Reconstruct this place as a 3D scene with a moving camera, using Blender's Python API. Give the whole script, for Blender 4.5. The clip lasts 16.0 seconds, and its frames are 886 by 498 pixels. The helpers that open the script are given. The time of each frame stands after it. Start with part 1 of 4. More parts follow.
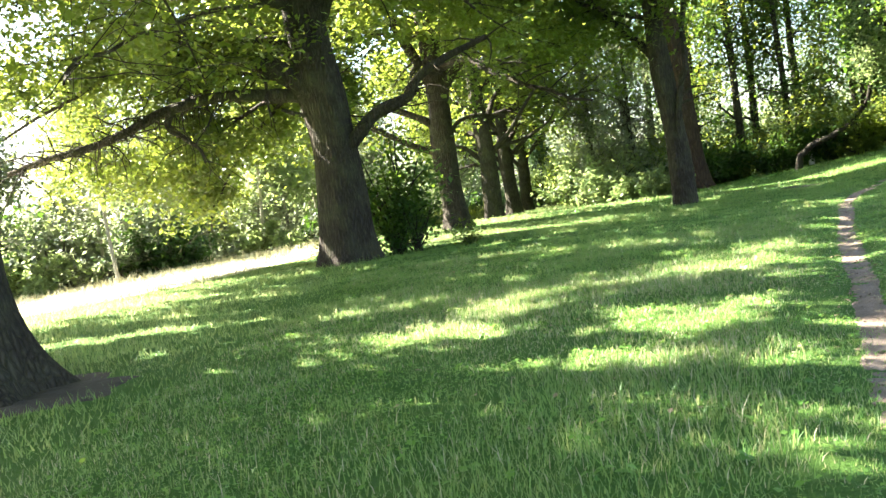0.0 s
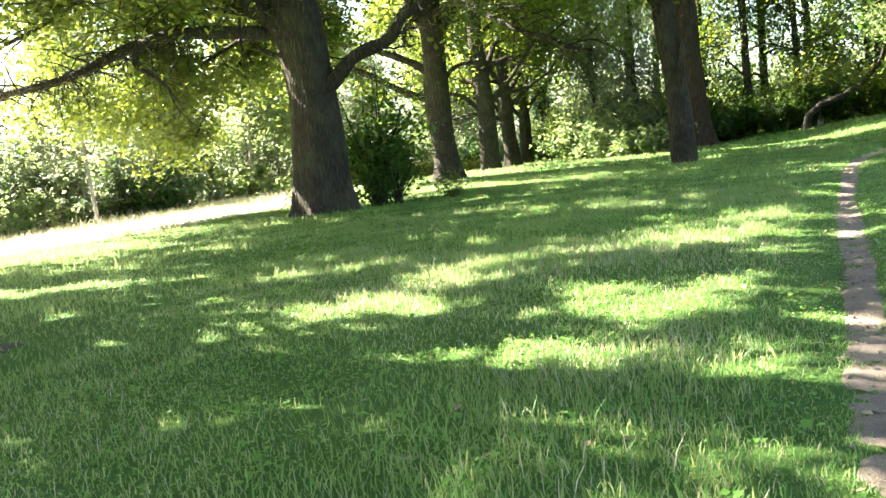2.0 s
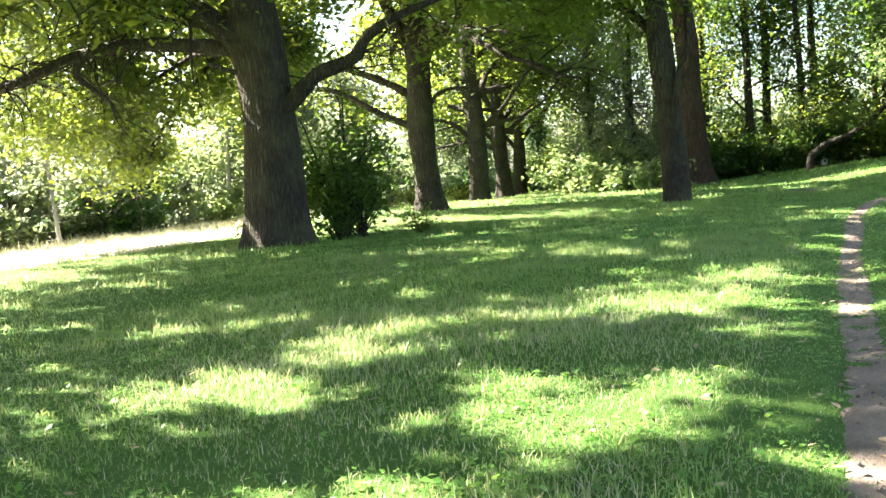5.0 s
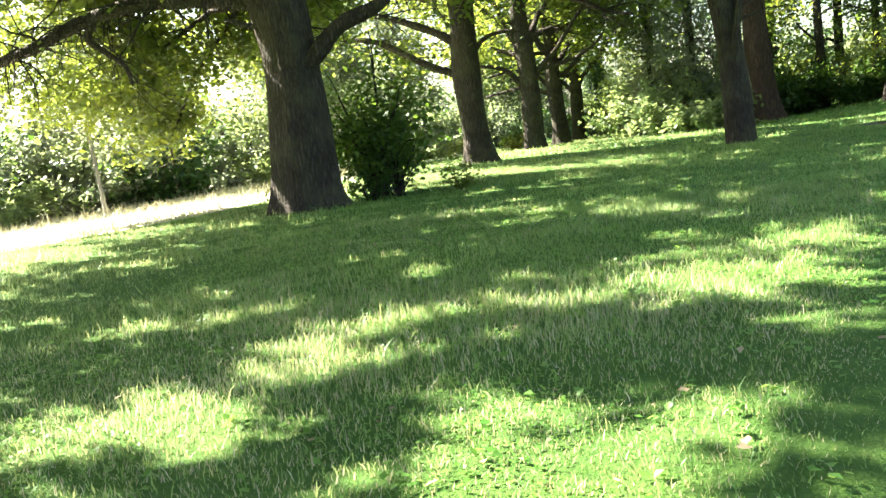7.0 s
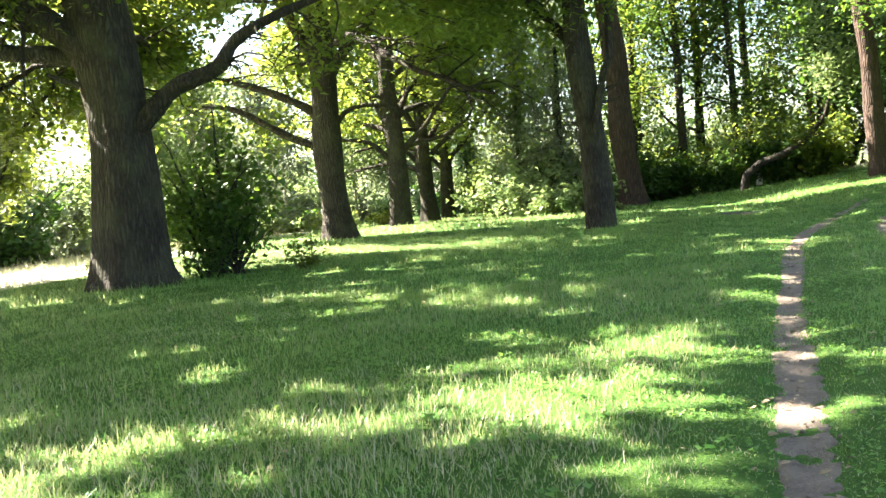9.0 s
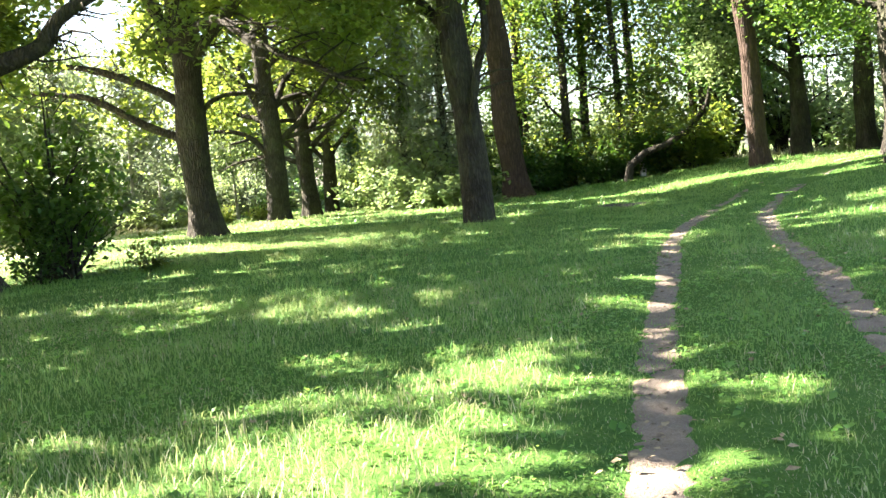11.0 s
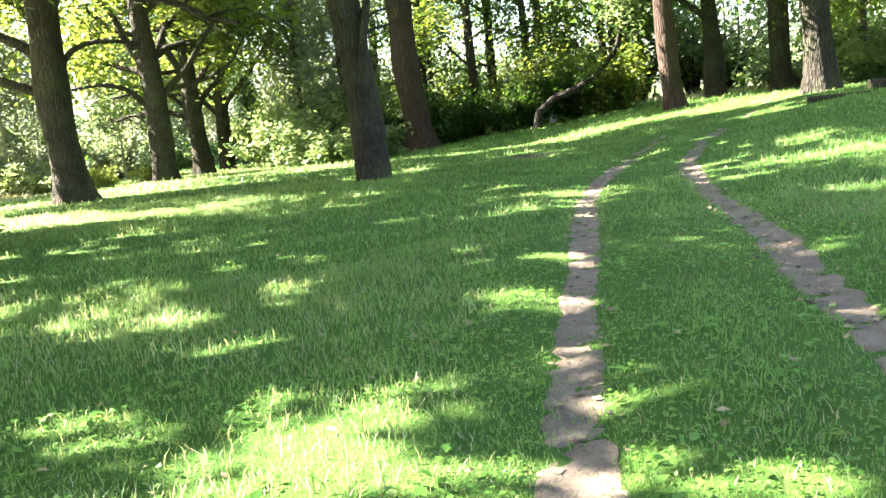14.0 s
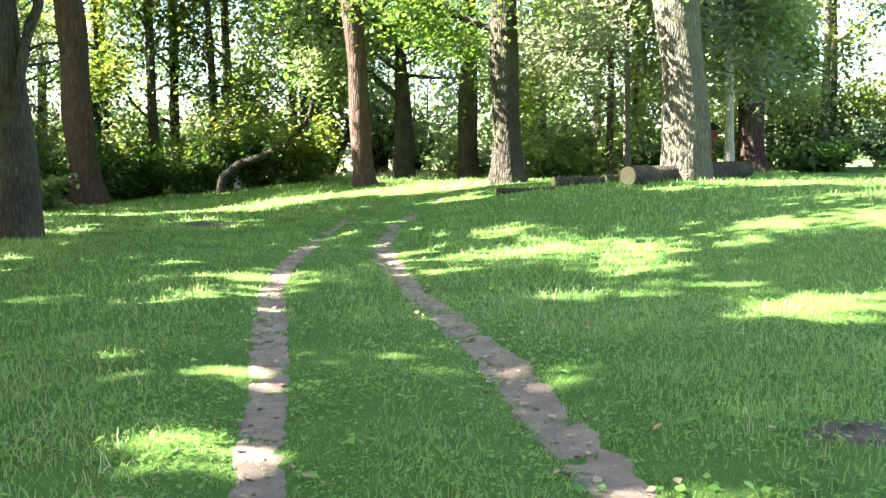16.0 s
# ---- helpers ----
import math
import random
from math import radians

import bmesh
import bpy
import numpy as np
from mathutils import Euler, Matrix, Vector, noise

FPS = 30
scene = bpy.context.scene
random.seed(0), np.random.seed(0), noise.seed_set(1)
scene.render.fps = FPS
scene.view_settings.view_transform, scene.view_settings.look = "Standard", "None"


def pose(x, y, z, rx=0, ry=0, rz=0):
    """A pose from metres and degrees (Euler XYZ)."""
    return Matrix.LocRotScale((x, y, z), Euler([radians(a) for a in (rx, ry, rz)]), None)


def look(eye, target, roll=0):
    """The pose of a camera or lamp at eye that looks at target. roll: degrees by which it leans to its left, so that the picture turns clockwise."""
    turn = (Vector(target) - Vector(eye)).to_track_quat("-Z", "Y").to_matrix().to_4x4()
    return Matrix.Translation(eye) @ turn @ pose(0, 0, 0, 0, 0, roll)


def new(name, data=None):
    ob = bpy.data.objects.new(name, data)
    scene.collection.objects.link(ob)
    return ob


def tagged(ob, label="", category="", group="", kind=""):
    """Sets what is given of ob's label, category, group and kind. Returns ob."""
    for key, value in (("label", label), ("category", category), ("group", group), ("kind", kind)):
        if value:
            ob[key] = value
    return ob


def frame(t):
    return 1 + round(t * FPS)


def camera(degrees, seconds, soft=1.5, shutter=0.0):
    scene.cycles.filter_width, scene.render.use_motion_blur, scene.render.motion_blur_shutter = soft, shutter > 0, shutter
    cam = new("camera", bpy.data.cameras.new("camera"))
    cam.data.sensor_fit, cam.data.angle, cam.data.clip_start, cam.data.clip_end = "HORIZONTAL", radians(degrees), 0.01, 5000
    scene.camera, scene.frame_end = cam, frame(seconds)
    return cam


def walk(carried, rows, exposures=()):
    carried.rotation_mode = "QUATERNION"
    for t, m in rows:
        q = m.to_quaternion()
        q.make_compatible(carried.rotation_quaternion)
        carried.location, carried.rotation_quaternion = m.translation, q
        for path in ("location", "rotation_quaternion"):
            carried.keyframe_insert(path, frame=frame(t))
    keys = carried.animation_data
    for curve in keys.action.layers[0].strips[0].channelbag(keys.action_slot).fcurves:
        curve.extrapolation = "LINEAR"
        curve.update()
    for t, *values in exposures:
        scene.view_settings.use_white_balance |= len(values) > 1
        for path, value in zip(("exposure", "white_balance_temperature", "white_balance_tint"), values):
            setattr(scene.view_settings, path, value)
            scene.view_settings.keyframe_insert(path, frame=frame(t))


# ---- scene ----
cam = camera(47.6, 16.0)
PATH = [
    (0, (0.746, -0.015, 1.533), (0.579, 1.976, 1.43), -8.0),
    (0.5, (0.932, 0.4, 1.499), (0.827, 2.389, 1.317), -7.0),
    (1, (1.056, 0.812, 1.494), (0.932, 2.797, 1.282), -6.3),
    (1.5, (1.196, 1.114, 1.509), (0.973, 3.092, 1.313), -6.3),
    (2, (1.336, 1.503, 1.503), (1.147, 3.483, 1.3), -6.2),
    (2.5, (1.45, 1.923, 1.493), (1.314, 3.907, 1.282), -7.0),
    (3, (1.581, 2.369, 1.473), (1.408, 4.354, 1.297), -6.6),
    (3.5, (1.685, 2.776, 1.444), (1.505, 4.762, 1.292), -5.3),
    (3.7, (1.722, 2.93, 1.449), (1.546, 4.916, 1.295), -5.6),
    (5.8, (2.303, 4.703, 1.536), (2.108, 6.688, 1.388), -3.7),
    (6, (2.342, 4.885, 1.54), (2.172, 6.871, 1.379), -4.5),
    (6.5, (2.403, 5.32, 1.591), (2.237, 7.303, 1.399), -5.5),
    (7, (2.547, 5.753, 1.554), (2.216, 7.711, 1.316), -7.0),
    (7.5, (2.693, 6.21, 1.558), (2.381, 8.175, 1.362), -8.4),
    (8, (2.82, 6.602, 1.593), (2.631, 8.588, 1.463), -7.4),
    (8.5, (2.998, 7.026, 1.571), (2.836, 9.016, 1.45), -5.5),
    (9, (3.104, 7.401, 1.547), (3.028, 9.396, 1.429), -4.8),
    (9.2, (3.134, 7.561, 1.568), (3.085, 9.557, 1.437), -5.0),
    (11.3, (3.891, 9.373, 1.492), (4.063, 11.359, 1.334), -4.8),
    (11.5, (3.945, 9.567, 1.49), (4.154, 11.549, 1.32), -4.5),
    (12, (4.059, 10.047, 1.495), (4.362, 12.015, 1.307), -4.5),
    (12.5, (4.221, 10.475, 1.478), (4.495, 12.445, 1.268), -4.3),
    (13, (4.352, 10.92, 1.476), (4.639, 12.882, 1.221), -4.5),
    (13.5, (4.453, 11.386, 1.496), (4.788, 13.34, 1.234), -5.8),
    (14, (4.582, 11.839, 1.475), (4.866, 13.801, 1.209), -6.6),
    (14.5, (4.711, 12.303, 1.496), (5.04, 14.261, 1.251), -6.2),
    (15, (4.812, 12.784, 1.543), (5.382, 14.692, 1.356), -4.2),
    (15.5, (4.968, 13.331, 1.537), (5.706, 15.183, 1.371), -1.3),
    (16, (5.102, 13.832, 1.548), (5.999, 15.611, 1.373), -0.9),
]
# the camera's own exposure drifts a little with the share of shade in view
walk(cam, [(t, look(eye, target, roll)) for t, eye, target, roll in PATH],
     ((0, 3.72), (3.5, 3.7), (6, 3.58), (8, 3.52), (9, 3.68), (11.5, 3.7), (14, 4.0), (16, 4.22)))

# ---- light ----
SUN_ELEV, SUN_AHEAD = 43.0, 24.0   # degrees; the sun stands to the west, a little ahead
TO_SUN = Vector((-math.cos(radians(SUN_ELEV)) * math.cos(radians(SUN_AHEAD)),
                 math.cos(radians(SUN_ELEV)) * math.sin(radians(SUN_AHEAD)), math.sin(radians(SUN_ELEV))))
sun = new("sun", bpy.data.lights.new("sun", "SUN"))
sun.data.energy, sun.data.angle, sun.data.color = 5.0, radians(0.6), (1.0, 0.94, 0.82)
sun.matrix_world = look(TO_SUN * 60, (0, 0, 0))
world = bpy.data.worlds.new("world")
scene.world = world
world.use_nodes = True
sky = world.node_tree.nodes.new("ShaderNodeTexSky")
sky.sky_type, sky.sun_disc = "NISHITA", False
sky.sun_elevation, sky.sun_rotation = radians(SUN_ELEV), math.atan2(TO_SUN.x, TO_SUN.y)
sky.dust_density = 2.0
world.node_tree.links.new(sky.outputs[0], world.node_tree.nodes["Background"].inputs[0])
world.node_tree.nodes["Background"].inputs[1].default_value = 0.05

# ---- materials ----


def node(nt, kind, **values):
    n = nt.nodes.new(kind)
    for key, value in values.items():
        n.inputs[key].default_value = value
    return n


def ramp(nt, source, stops):
    r = nt.nodes.new("ShaderNodeValToRGB")
    while len(r.color_ramp.elements) < len(stops):
        r.color_ramp.elements.new(0.5)
    for e, (p, c) in zip(r.color_ramp.elements, stops):
        e.position, e.color = p, (*c, 1)
    nt.links.new(source, r.inputs[0])
    return r.outputs[0]


def mixed(nt, fac, a, b, kind="MIX"):
    m = nt.nodes.new("ShaderNodeMix")
    m.data_type, m.blend_type = "RGBA", kind
    for socket, value in ((m.inputs[0], fac), (m.inputs[6], a), (m.inputs[7], b)):
        if isinstance(value, (int, float)):
            socket.default_value = value
        elif isinstance(value, tuple):
            socket.default_value = (*value, 1)
        else:
            nt.links.new(value, socket)
    return m.outputs[2]


def blank(name):
    m = bpy.data.materials.new(name)
    m.use_nodes = True
    nt = m.node_tree
    return m, nt, nt.nodes["Principled BSDF"], nt.nodes.new("ShaderNodeTexCoord").outputs["Object"]


def noise_of(nt, coord, scale, detail=4.0, squash=None):
    if squash:
        mp = nt.nodes.new("ShaderNodeMapping")
        mp.inputs["Scale"].default_value = squash
        nt.links.new(coord, mp.inputs[0])
        coord = mp.outputs[0]
    n = node(nt, "ShaderNodeTexNoise", Scale=scale, Detail=detail, Roughness=0.62)
    nt.links.new(coord, n.inputs["Vector"])
    return n.outputs[0]


def bumped(nt, bsdf, height, strength, distance):
    b = node(nt, "ShaderNodeBump", Strength=strength, Distance=distance)
    nt.links.new(height, b.inputs["Height"])
    nt.links.new(b.outputs[0], bsdf.inputs["Normal"])


def bark(name, dark, mid, light, moss=0.0, across=13.0):
    """Furrowed bark: upright plates between deep winding cracks, grain and moss."""
    m, nt, bsdf, co = blank(name)
    sway = node(nt, "ShaderNodeTexNoise", Scale=3.0, Detail=3.0, Roughness=0.6)
    nt.links.new(co, sway.inputs["Vector"])
    bent = nt.nodes.new("ShaderNodeVectorMath")
    bent.operation = "MULTIPLY_ADD"
    nt.links.new(sway.outputs["Color"], bent.inputs[0])
    bent.inputs[1].default_value = (0.12, 0.12, 0.3)
    nt.links.new(co, bent.inputs[2])
    mp = nt.nodes.new("ShaderNodeMapping")
    mp.inputs["Scale"].default_value = (across, across, across * 0.16)
    nt.links.new(bent.outputs[0], mp.inputs[0])
    cells = nt.nodes.new("ShaderNodeTexVoronoi")
    cells.feature = "DISTANCE_TO_EDGE"
    cells.inputs["Scale"].default_value = 1.0
    nt.links.new(mp.outputs[0], cells.inputs["Vector"])
    fine = noise_of(nt, co, 34.0, 5, (1.6, 1.6, 0.35))
    patches = noise_of(nt, co, 1.3, 3)
    col = ramp(nt, cells.outputs["Distance"], ((0.0, dark), (0.12, mid), (0.34, light)))
    col = mixed(nt, 0.45, col, ramp(nt, fine, ((0.36, dark), (0.66, light))))
    col = mixed(nt, 0.3, col, ramp(nt, patches, ((0.35, mid), (0.7, light))))
    if moss:
        f = nt.nodes.new("ShaderNodeMath")
        f.operation = "MULTIPLY"
        nt.links.new(ramp(nt, patches, ((0.45, (0, 0, 0)), (0.65, (1, 1, 1)))), f.inputs[0])
        f.inputs[1].default_value = moss
        col = mixed(nt, f.outputs[0], col, (0.1, 0.11, 0.05))
    nt.links.new(col, bsdf.inputs["Base Color"])
    bsdf.inputs["Roughness"].default_value = 0.92
    bsdf.inputs["Specular IOR Level"].default_value = 0.2
    high = nt.nodes.new("ShaderNodeMath")
    high.operation = "MULTIPLY_ADD"
    nt.links.new(fine, high.inputs[0])
    high.inputs[1].default_value = 0.25
    nt.links.new(ramp(nt, cells.outputs["Distance"], ((0.0, (0, 0, 0)), (0.3, (1, 1, 1)))), high.inputs[2])
    bumped(nt, bsdf, high.outputs[0], 1.0, 0.05)
    return m


def foliage(name, dark, light, glow, through_share=0.45, gloss=0.5, shine=0.35):
    """A leaf that lets part of the light through; each leaf differs a little."""
    m, nt, bsdf, co = blank(name)
    rnd = nt.nodes.new("ShaderNodeNewGeometry").outputs["Random Per Island"]
    big = noise_of(nt, co, 0.45, 2)
    fac = nt.nodes.new("ShaderNodeMath")
    fac.operation = "MULTIPLY_ADD"
    nt.links.new(big, fac.inputs[0])
    fac.inputs[1].default_value = 0.9
    nt.links.new(rnd, fac.inputs[2])
    half = nt.nodes.new("ShaderNodeMath")
    half.operation = "MULTIPLY"
    half.inputs[1].default_value = 0.55
    nt.links.new(fac.outputs[0], half.inputs[0])
    col = ramp(nt, half.outputs[0], ((0.15, dark), (0.85, light)))
    nt.links.new(col, bsdf.inputs["Base Color"])
    bsdf.inputs["Roughness"].default_value = gloss
    bsdf.inputs["Specular IOR Level"].default_value = shine
    tr = nt.nodes.new("ShaderNodeBsdfTranslucent")
    nt.links.new(mixed(nt, 0.7, col, glow), tr.inputs[0])
    mx = nt.nodes.new("ShaderNodeMixShader")
    mx.inputs[0].default_value = through_share
    nt.links.new(bsdf.outputs[0], mx.inputs[1])
    nt.links.new(tr.outputs[0], mx.inputs[2])
    nt.links.new(mx.outputs[0], nt.nodes["Material Output"].inputs[0])
    return m


def rough(name, dark, light, scale=6.0, bump=0.4, roughness=0.9, fine=60.0):
    m, nt, bsdf, co = blank(name)
    a, b = noise_of(nt, co, scale, 5), noise_of(nt, co, fine, 4)
    col = mixed(nt, 0.4, ramp(nt, a, ((0.32, dark), (0.68, light))), ramp(nt, b, ((0.3, dark), (0.7, light))))
    nt.links.new(col, bsdf.inputs["Base Color"])
    bsdf.inputs["Roughness"].default_value = roughness
    bumped(nt, bsdf, b, bump, 0.02)
    return m


BARK_OAK = bark("bark_oak", (0.009, 0.007, 0.0055), (0.034, 0.027, 0.021), (0.092, 0.072, 0.056), 0.25)
BARK_GREY = bark("bark_grey", (0.03, 0.026, 0.021), (0.09, 0.08, 0.067), (0.18, 0.162, 0.137), 0.3, 16.0)
BARK_PINE = bark("bark_pine", (0.016, 0.01, 0.008), (0.052, 0.032, 0.024), (0.115, 0.075, 0.057), 0.0, 9.0)
BARK_DARK = bark("bark_dark", (0.012, 0.01, 0.008), (0.036, 0.03, 0.024), (0.085, 0.07, 0.056), 0.3)
BARK_PALE = bark("bark_pale", (0.2, 0.18, 0.15), (0.4, 0.37, 0.31), (0.6, 0.57, 0.5))
LEAF_OAK = foliage("leaf_oak", (0.025, 0.06, 0.012), (0.09, 0.15, 0.03), (0.36, 0.42, 0.055), 0.48)
LEAF_DEEP = foliage("leaf_deep", (0.015, 0.043, 0.011), (0.048, 0.105, 0.02), (0.13, 0.25, 0.025), 0.35)
LEAF_PALE = foliage("leaf_pale", (0.045, 0.09, 0.03), (0.17, 0.235, 0.085), (0.38, 0.46, 0.16), 0.5)
LEAF_GREY = foliage("leaf_grey", (0.07, 0.095, 0.06), (0.2, 0.235, 0.15), (0.3, 0.34, 0.17))
LEAF_YELLOW = foliage("leaf_yellow", (0.12, 0.16, 0.03), (0.26, 0.31, 0.07), (0.42, 0.45, 0.08))
NEEDLE = foliage("needle", (0.012, 0.035, 0.018), (0.05, 0.1, 0.035), (0.1, 0.17, 0.04), 0.2)
GRASS = foliage("grass", (0.016, 0.12, 0.01), (0.13, 0.325, 0.05), (0.62, 0.6, 0.28), 0.42, 0.45, 0.3)
GRASS_DRY = foliage("grass_dry", (0.3, 0.28, 0.15), (0.55, 0.5, 0.34), (0.5, 0.47, 0.25), 0.3)
WEED = foliage("weed", (0.03, 0.13, 0.01), (0.15, 0.31, 0.05), (0.36, 0.5, 0.1), 0.4, 0.45, 0.4)
LEAF_BUSH = foliage("leaf_bush", (0.02, 0.055, 0.012), (0.07, 0.135, 0.025), (0.2, 0.32, 0.035), 0.42)
SOIL = rough("path_soil", (0.09, 0.064, 0.047), (0.27, 0.205, 0.155), 3.5, 1.0, 0.97, 55)
FIELD = rough("dry_field", (0.42, 0.38, 0.26), (0.62, 0.57, 0.43), 0.8, 0.6, 0.9, 25)
# earth colour lowered to stand in for shade under the near oak
SOIL_DARKENED = rough("darkened_soil", (0.03, 0.022, 0.016), (0.085, 0.064, 0.045), 3.0, 0.7, 0.95, 40)
FALLEN = rough("fallen_leaf", (0.16, 0.1, 0.05), (0.4, 0.31, 0.18), 8, 0.2, 0.8, 60)
STONE = rough("pebble_stone", (0.22, 0.2, 0.18), (0.45, 0.42, 0.38), 20, 0.3, 0.85, 90)
CUT_WOOD = rough("cut_wood", (0.35, 0.25, 0.15), (0.55, 0.43, 0.28), 7, 0.3, 0.8, 50)
RED_PAINT = rough("red_paint", (0.28, 0.035, 0.025), (0.4, 0.06, 0.04), 5, 0.15, 0.7, 40)
ROOF_FELT = rough("roof_felt", (0.04, 0.035, 0.035), (0.1, 0.08, 0.075), 4, 0.3, 0.9, 70)
WHITE_PAINT = rough("white_paint", (0.6, 0.6, 0.57), (0.8, 0.8, 0.78), 6, 0.1, 0.6, 50)


def turf():
    m, nt, bsdf, co = blank("turf")
    a, b, c = noise_of(nt, co, 0.35, 4), noise_of(nt, co, 3.0, 5), noise_of(nt, co, 40.0, 4)
    col = ramp(nt, a, ((0.35, (0.032, 0.11, 0.01)), (0.7, (0.09, 0.17, 0.025))))
    col = mixed(nt, 0.5, col, ramp(nt, b, ((0.3, (0.03, 0.09, 0.009)), (0.6, (0.08, 0.155, 0.02)), (0.8, (0.19, 0.18, 0.07)))))
    col = mixed(nt, 0.35, col, ramp(nt, c, ((0.3, (0.024, 0.06, 0.012)), (0.7, (0.13, 0.22, 0.05)))))
    nt.links.new(col, bsdf.inputs["Base Color"])
    bsdf.inputs["Roughness"].default_value = 0.95
    bsdf.inputs["Specular IOR Level"].default_value = 0.2
    bumped(nt, bsdf, c, 1.0, 0.05)
    return m


TURF = turf()
rng = np.random.default_rng(7)

# ---- mesh tools ----


def fast_mesh(name, verts, faces, material, smooth=False):
    """A mesh from arrays: verts (n, 3), faces (m, 3 or 4)."""
    verts, faces = np.asarray(verts, np.float32), np.asarray(faces, np.int32)
    me = bpy.data.meshes.new(name)
    me.vertices.add(len(verts))
    me.vertices.foreach_set("co", verts.ravel())
    m, k = faces.shape
    me.loops.add(m * k)
    me.loops.foreach_set("vertex_index", faces.ravel())
    me.polygons.add(m)
    me.polygons.foreach_set("loop_start", np.arange(0, m * k, k, dtype=np.int32))
    if smooth:
        me.polygons.foreach_set("use_smooth", np.ones(m, bool))
    me.update(calc_edges=True)
    me.materials.append(material)
    return me


def child(name, me, parent, label="", kind=""):
    ob = new(name, me)
    ob.parent = parent
    return tagged(ob, label, "", "", kind)


def part(name, bm, material, parent, label=""):
    me = bpy.data.meshes.new(name)
    bm.to_mesh(me)
    bm.free()
    me.materials.append(material)
    return child(name, me, parent, label)


def join(pieces):
    """Arrays of several (verts, faces) as one."""
    vs, fs, n = [], [], 0
    for v, f in pieces:
        vs.append(v)
        fs.append(np.asarray(f) + n)
        n += len(v)
    return np.concatenate(vs), np.concatenate(fs)


def tube(pts, radii, sides=8, wobble=0.0, flare=0.0, seed=0):
    """A closed, tapered, slightly uneven tube along pts."""
    pts, radii = np.asarray(pts, float), np.asarray(radii, float)
    k = len(pts)
    tang = np.gradient(pts, axis=0)
    tang /= np.linalg.norm(tang, axis=1)[:, None] + 1e-9
    ref = np.array((1.0, 0, 0)) if abs(tang[0, 2]) > 0.8 else np.array((0, 0, 1.0))
    u = ref - tang * (tang @ ref)[:, None]
    u /= np.linalg.norm(u, axis=1)[:, None] + 1e-9
    w = np.cross(tang, u)
    ang = np.linspace(0, 2 * math.pi, sides, endpoint=False)
    r = np.repeat(radii[:, None], sides, 1)
    if wobble:
        g = np.random.default_rng(seed)
        for f, a in ((2, 1.0), (3, 0.8), (5, 0.7), (9, 0.6), (14, 0.5)):
            r *= 1 + wobble * a * np.sin(f * ang[None] + g.uniform(0, 6.28) + np.sin(np.arange(k) * g.uniform(0.05, 0.25))[:, None] * 1.5)
    if flare:
        g = np.random.default_rng(seed + 1)
        z = pts[:, 2] - pts[0, 2]
        roots = 0.5 + 0.5 * np.sin(5 * ang + g.uniform(0, 6.28)) * 0.9
        r *= 1 + flare * np.exp(-z / 0.55)[:, None] * (0.45 + roots[None])
    v = pts[:, None] + u[:, None] * (r * np.cos(ang))[..., None] + w[:, None] * (r * np.sin(ang))[..., None]
    i = np.arange(k - 1)[:, None] * sides
    j = np.arange(sides)[None]
    jn = (j + 1) % sides
    f = np.stack([i + j, i + jn, i + sides + jn, i + sides + j], -1).reshape(-1, 4)
    return v.reshape(-1, 3), f


def grow(start, azimuth, rise, length, curl, seed, droop=0.0, steps=9):
    """A winding branch as a line of points."""
    g = np.random.default_rng(seed)
    p = np.array(start, float)
    out, a, e = [p.copy()], math.radians(azimuth), math.radians(rise)
    for i in range(steps):
        a += g.normal(0, curl)
        e += g.normal(0, curl * 0.8) - droop / steps
        p = p + length / steps * np.array((math.cos(e) * math.cos(a), math.cos(e) * math.sin(a), math.sin(e)))
        p[2] = max(p[2], 1.2) if start[2] > 2.5 else p[2]
        out.append(p.copy())
    return np.array(out)


def ground_z(x, y):
    """Height of the ground: nearly level, rising to a low bank in the east, falling off to the field in the west."""
    x, y = np.asarray(x, float), np.asarray(y, float)

    def step(a, b, v):
        s = np.clip((v - a) / (b - a), 0, 1)
        return s * s * (3 - 2 * s)
    return (0.85 * step(11, 23, x) - 0.35 * step(45, 75, y) * (1 - step(5, 15, x)) - 0.5 * step(8, 25, -x))


# Gaps in the canopy: middle and half lengths of the sunny patches they leave on the grass.
GAPS = [
    (3.5, 14.4, 1.05, 1.3), (2.1, 10.0, 1.0, 0.8), (-0.5, 11.3, 0.95, 0.7), (0.1, 12.4, 0.4, 0.6), (1.2, 8.5, 0.8, 0.5),
    (2.6, 7.8, 0.45, 0.55), (3.6, 8.9, 0.3, 0.5), (0.5, 16.6, 0.45, 0.5), (1.8, 11.1, 0.45, 0.65), (2.9, 10.4, 0.75, 0.6)]
GAPS += [
    (0.5, 12.6, 0.6, 0.5), (3.7, 12.6, 0.4, 0.35), (-0.9, 14.9, 0.6, 0.4), (-2.0, 14.7, 0.5, 0.5), (4.9, 13.6, 0.4, 0.35),
    (4.5, 16.3, 0.65, 0.7), (0.6, 14.0, 0.7, 0.55), (0.3, 13.2, 0.45, 0.4), (2.0, 14.2, 0.7, 0.55), (3.9, 15.0, 1.0, 0.45)]
GAPS += [
    (4.8, 15.8, 0.55, 0.55), (5.6, 15.5, 0.3, 0.3), (6.3, 14.9, 0.3, 0.25), (6.2, 17.4, 0.25, 0.3), (3.4, 20.6, 0.5, 0.4),
    (4.3, 21.5, 0.5, 0.5), (6.6, 19.0, 0.3, 0.3), (8.2, 17.4, 0.3, 0.3), (6.8, 22.3, 0.3, 0.3), (6.2, 19.4, 0.35, 0.4), (8.8, 20.1, 0.35, 0.4)]
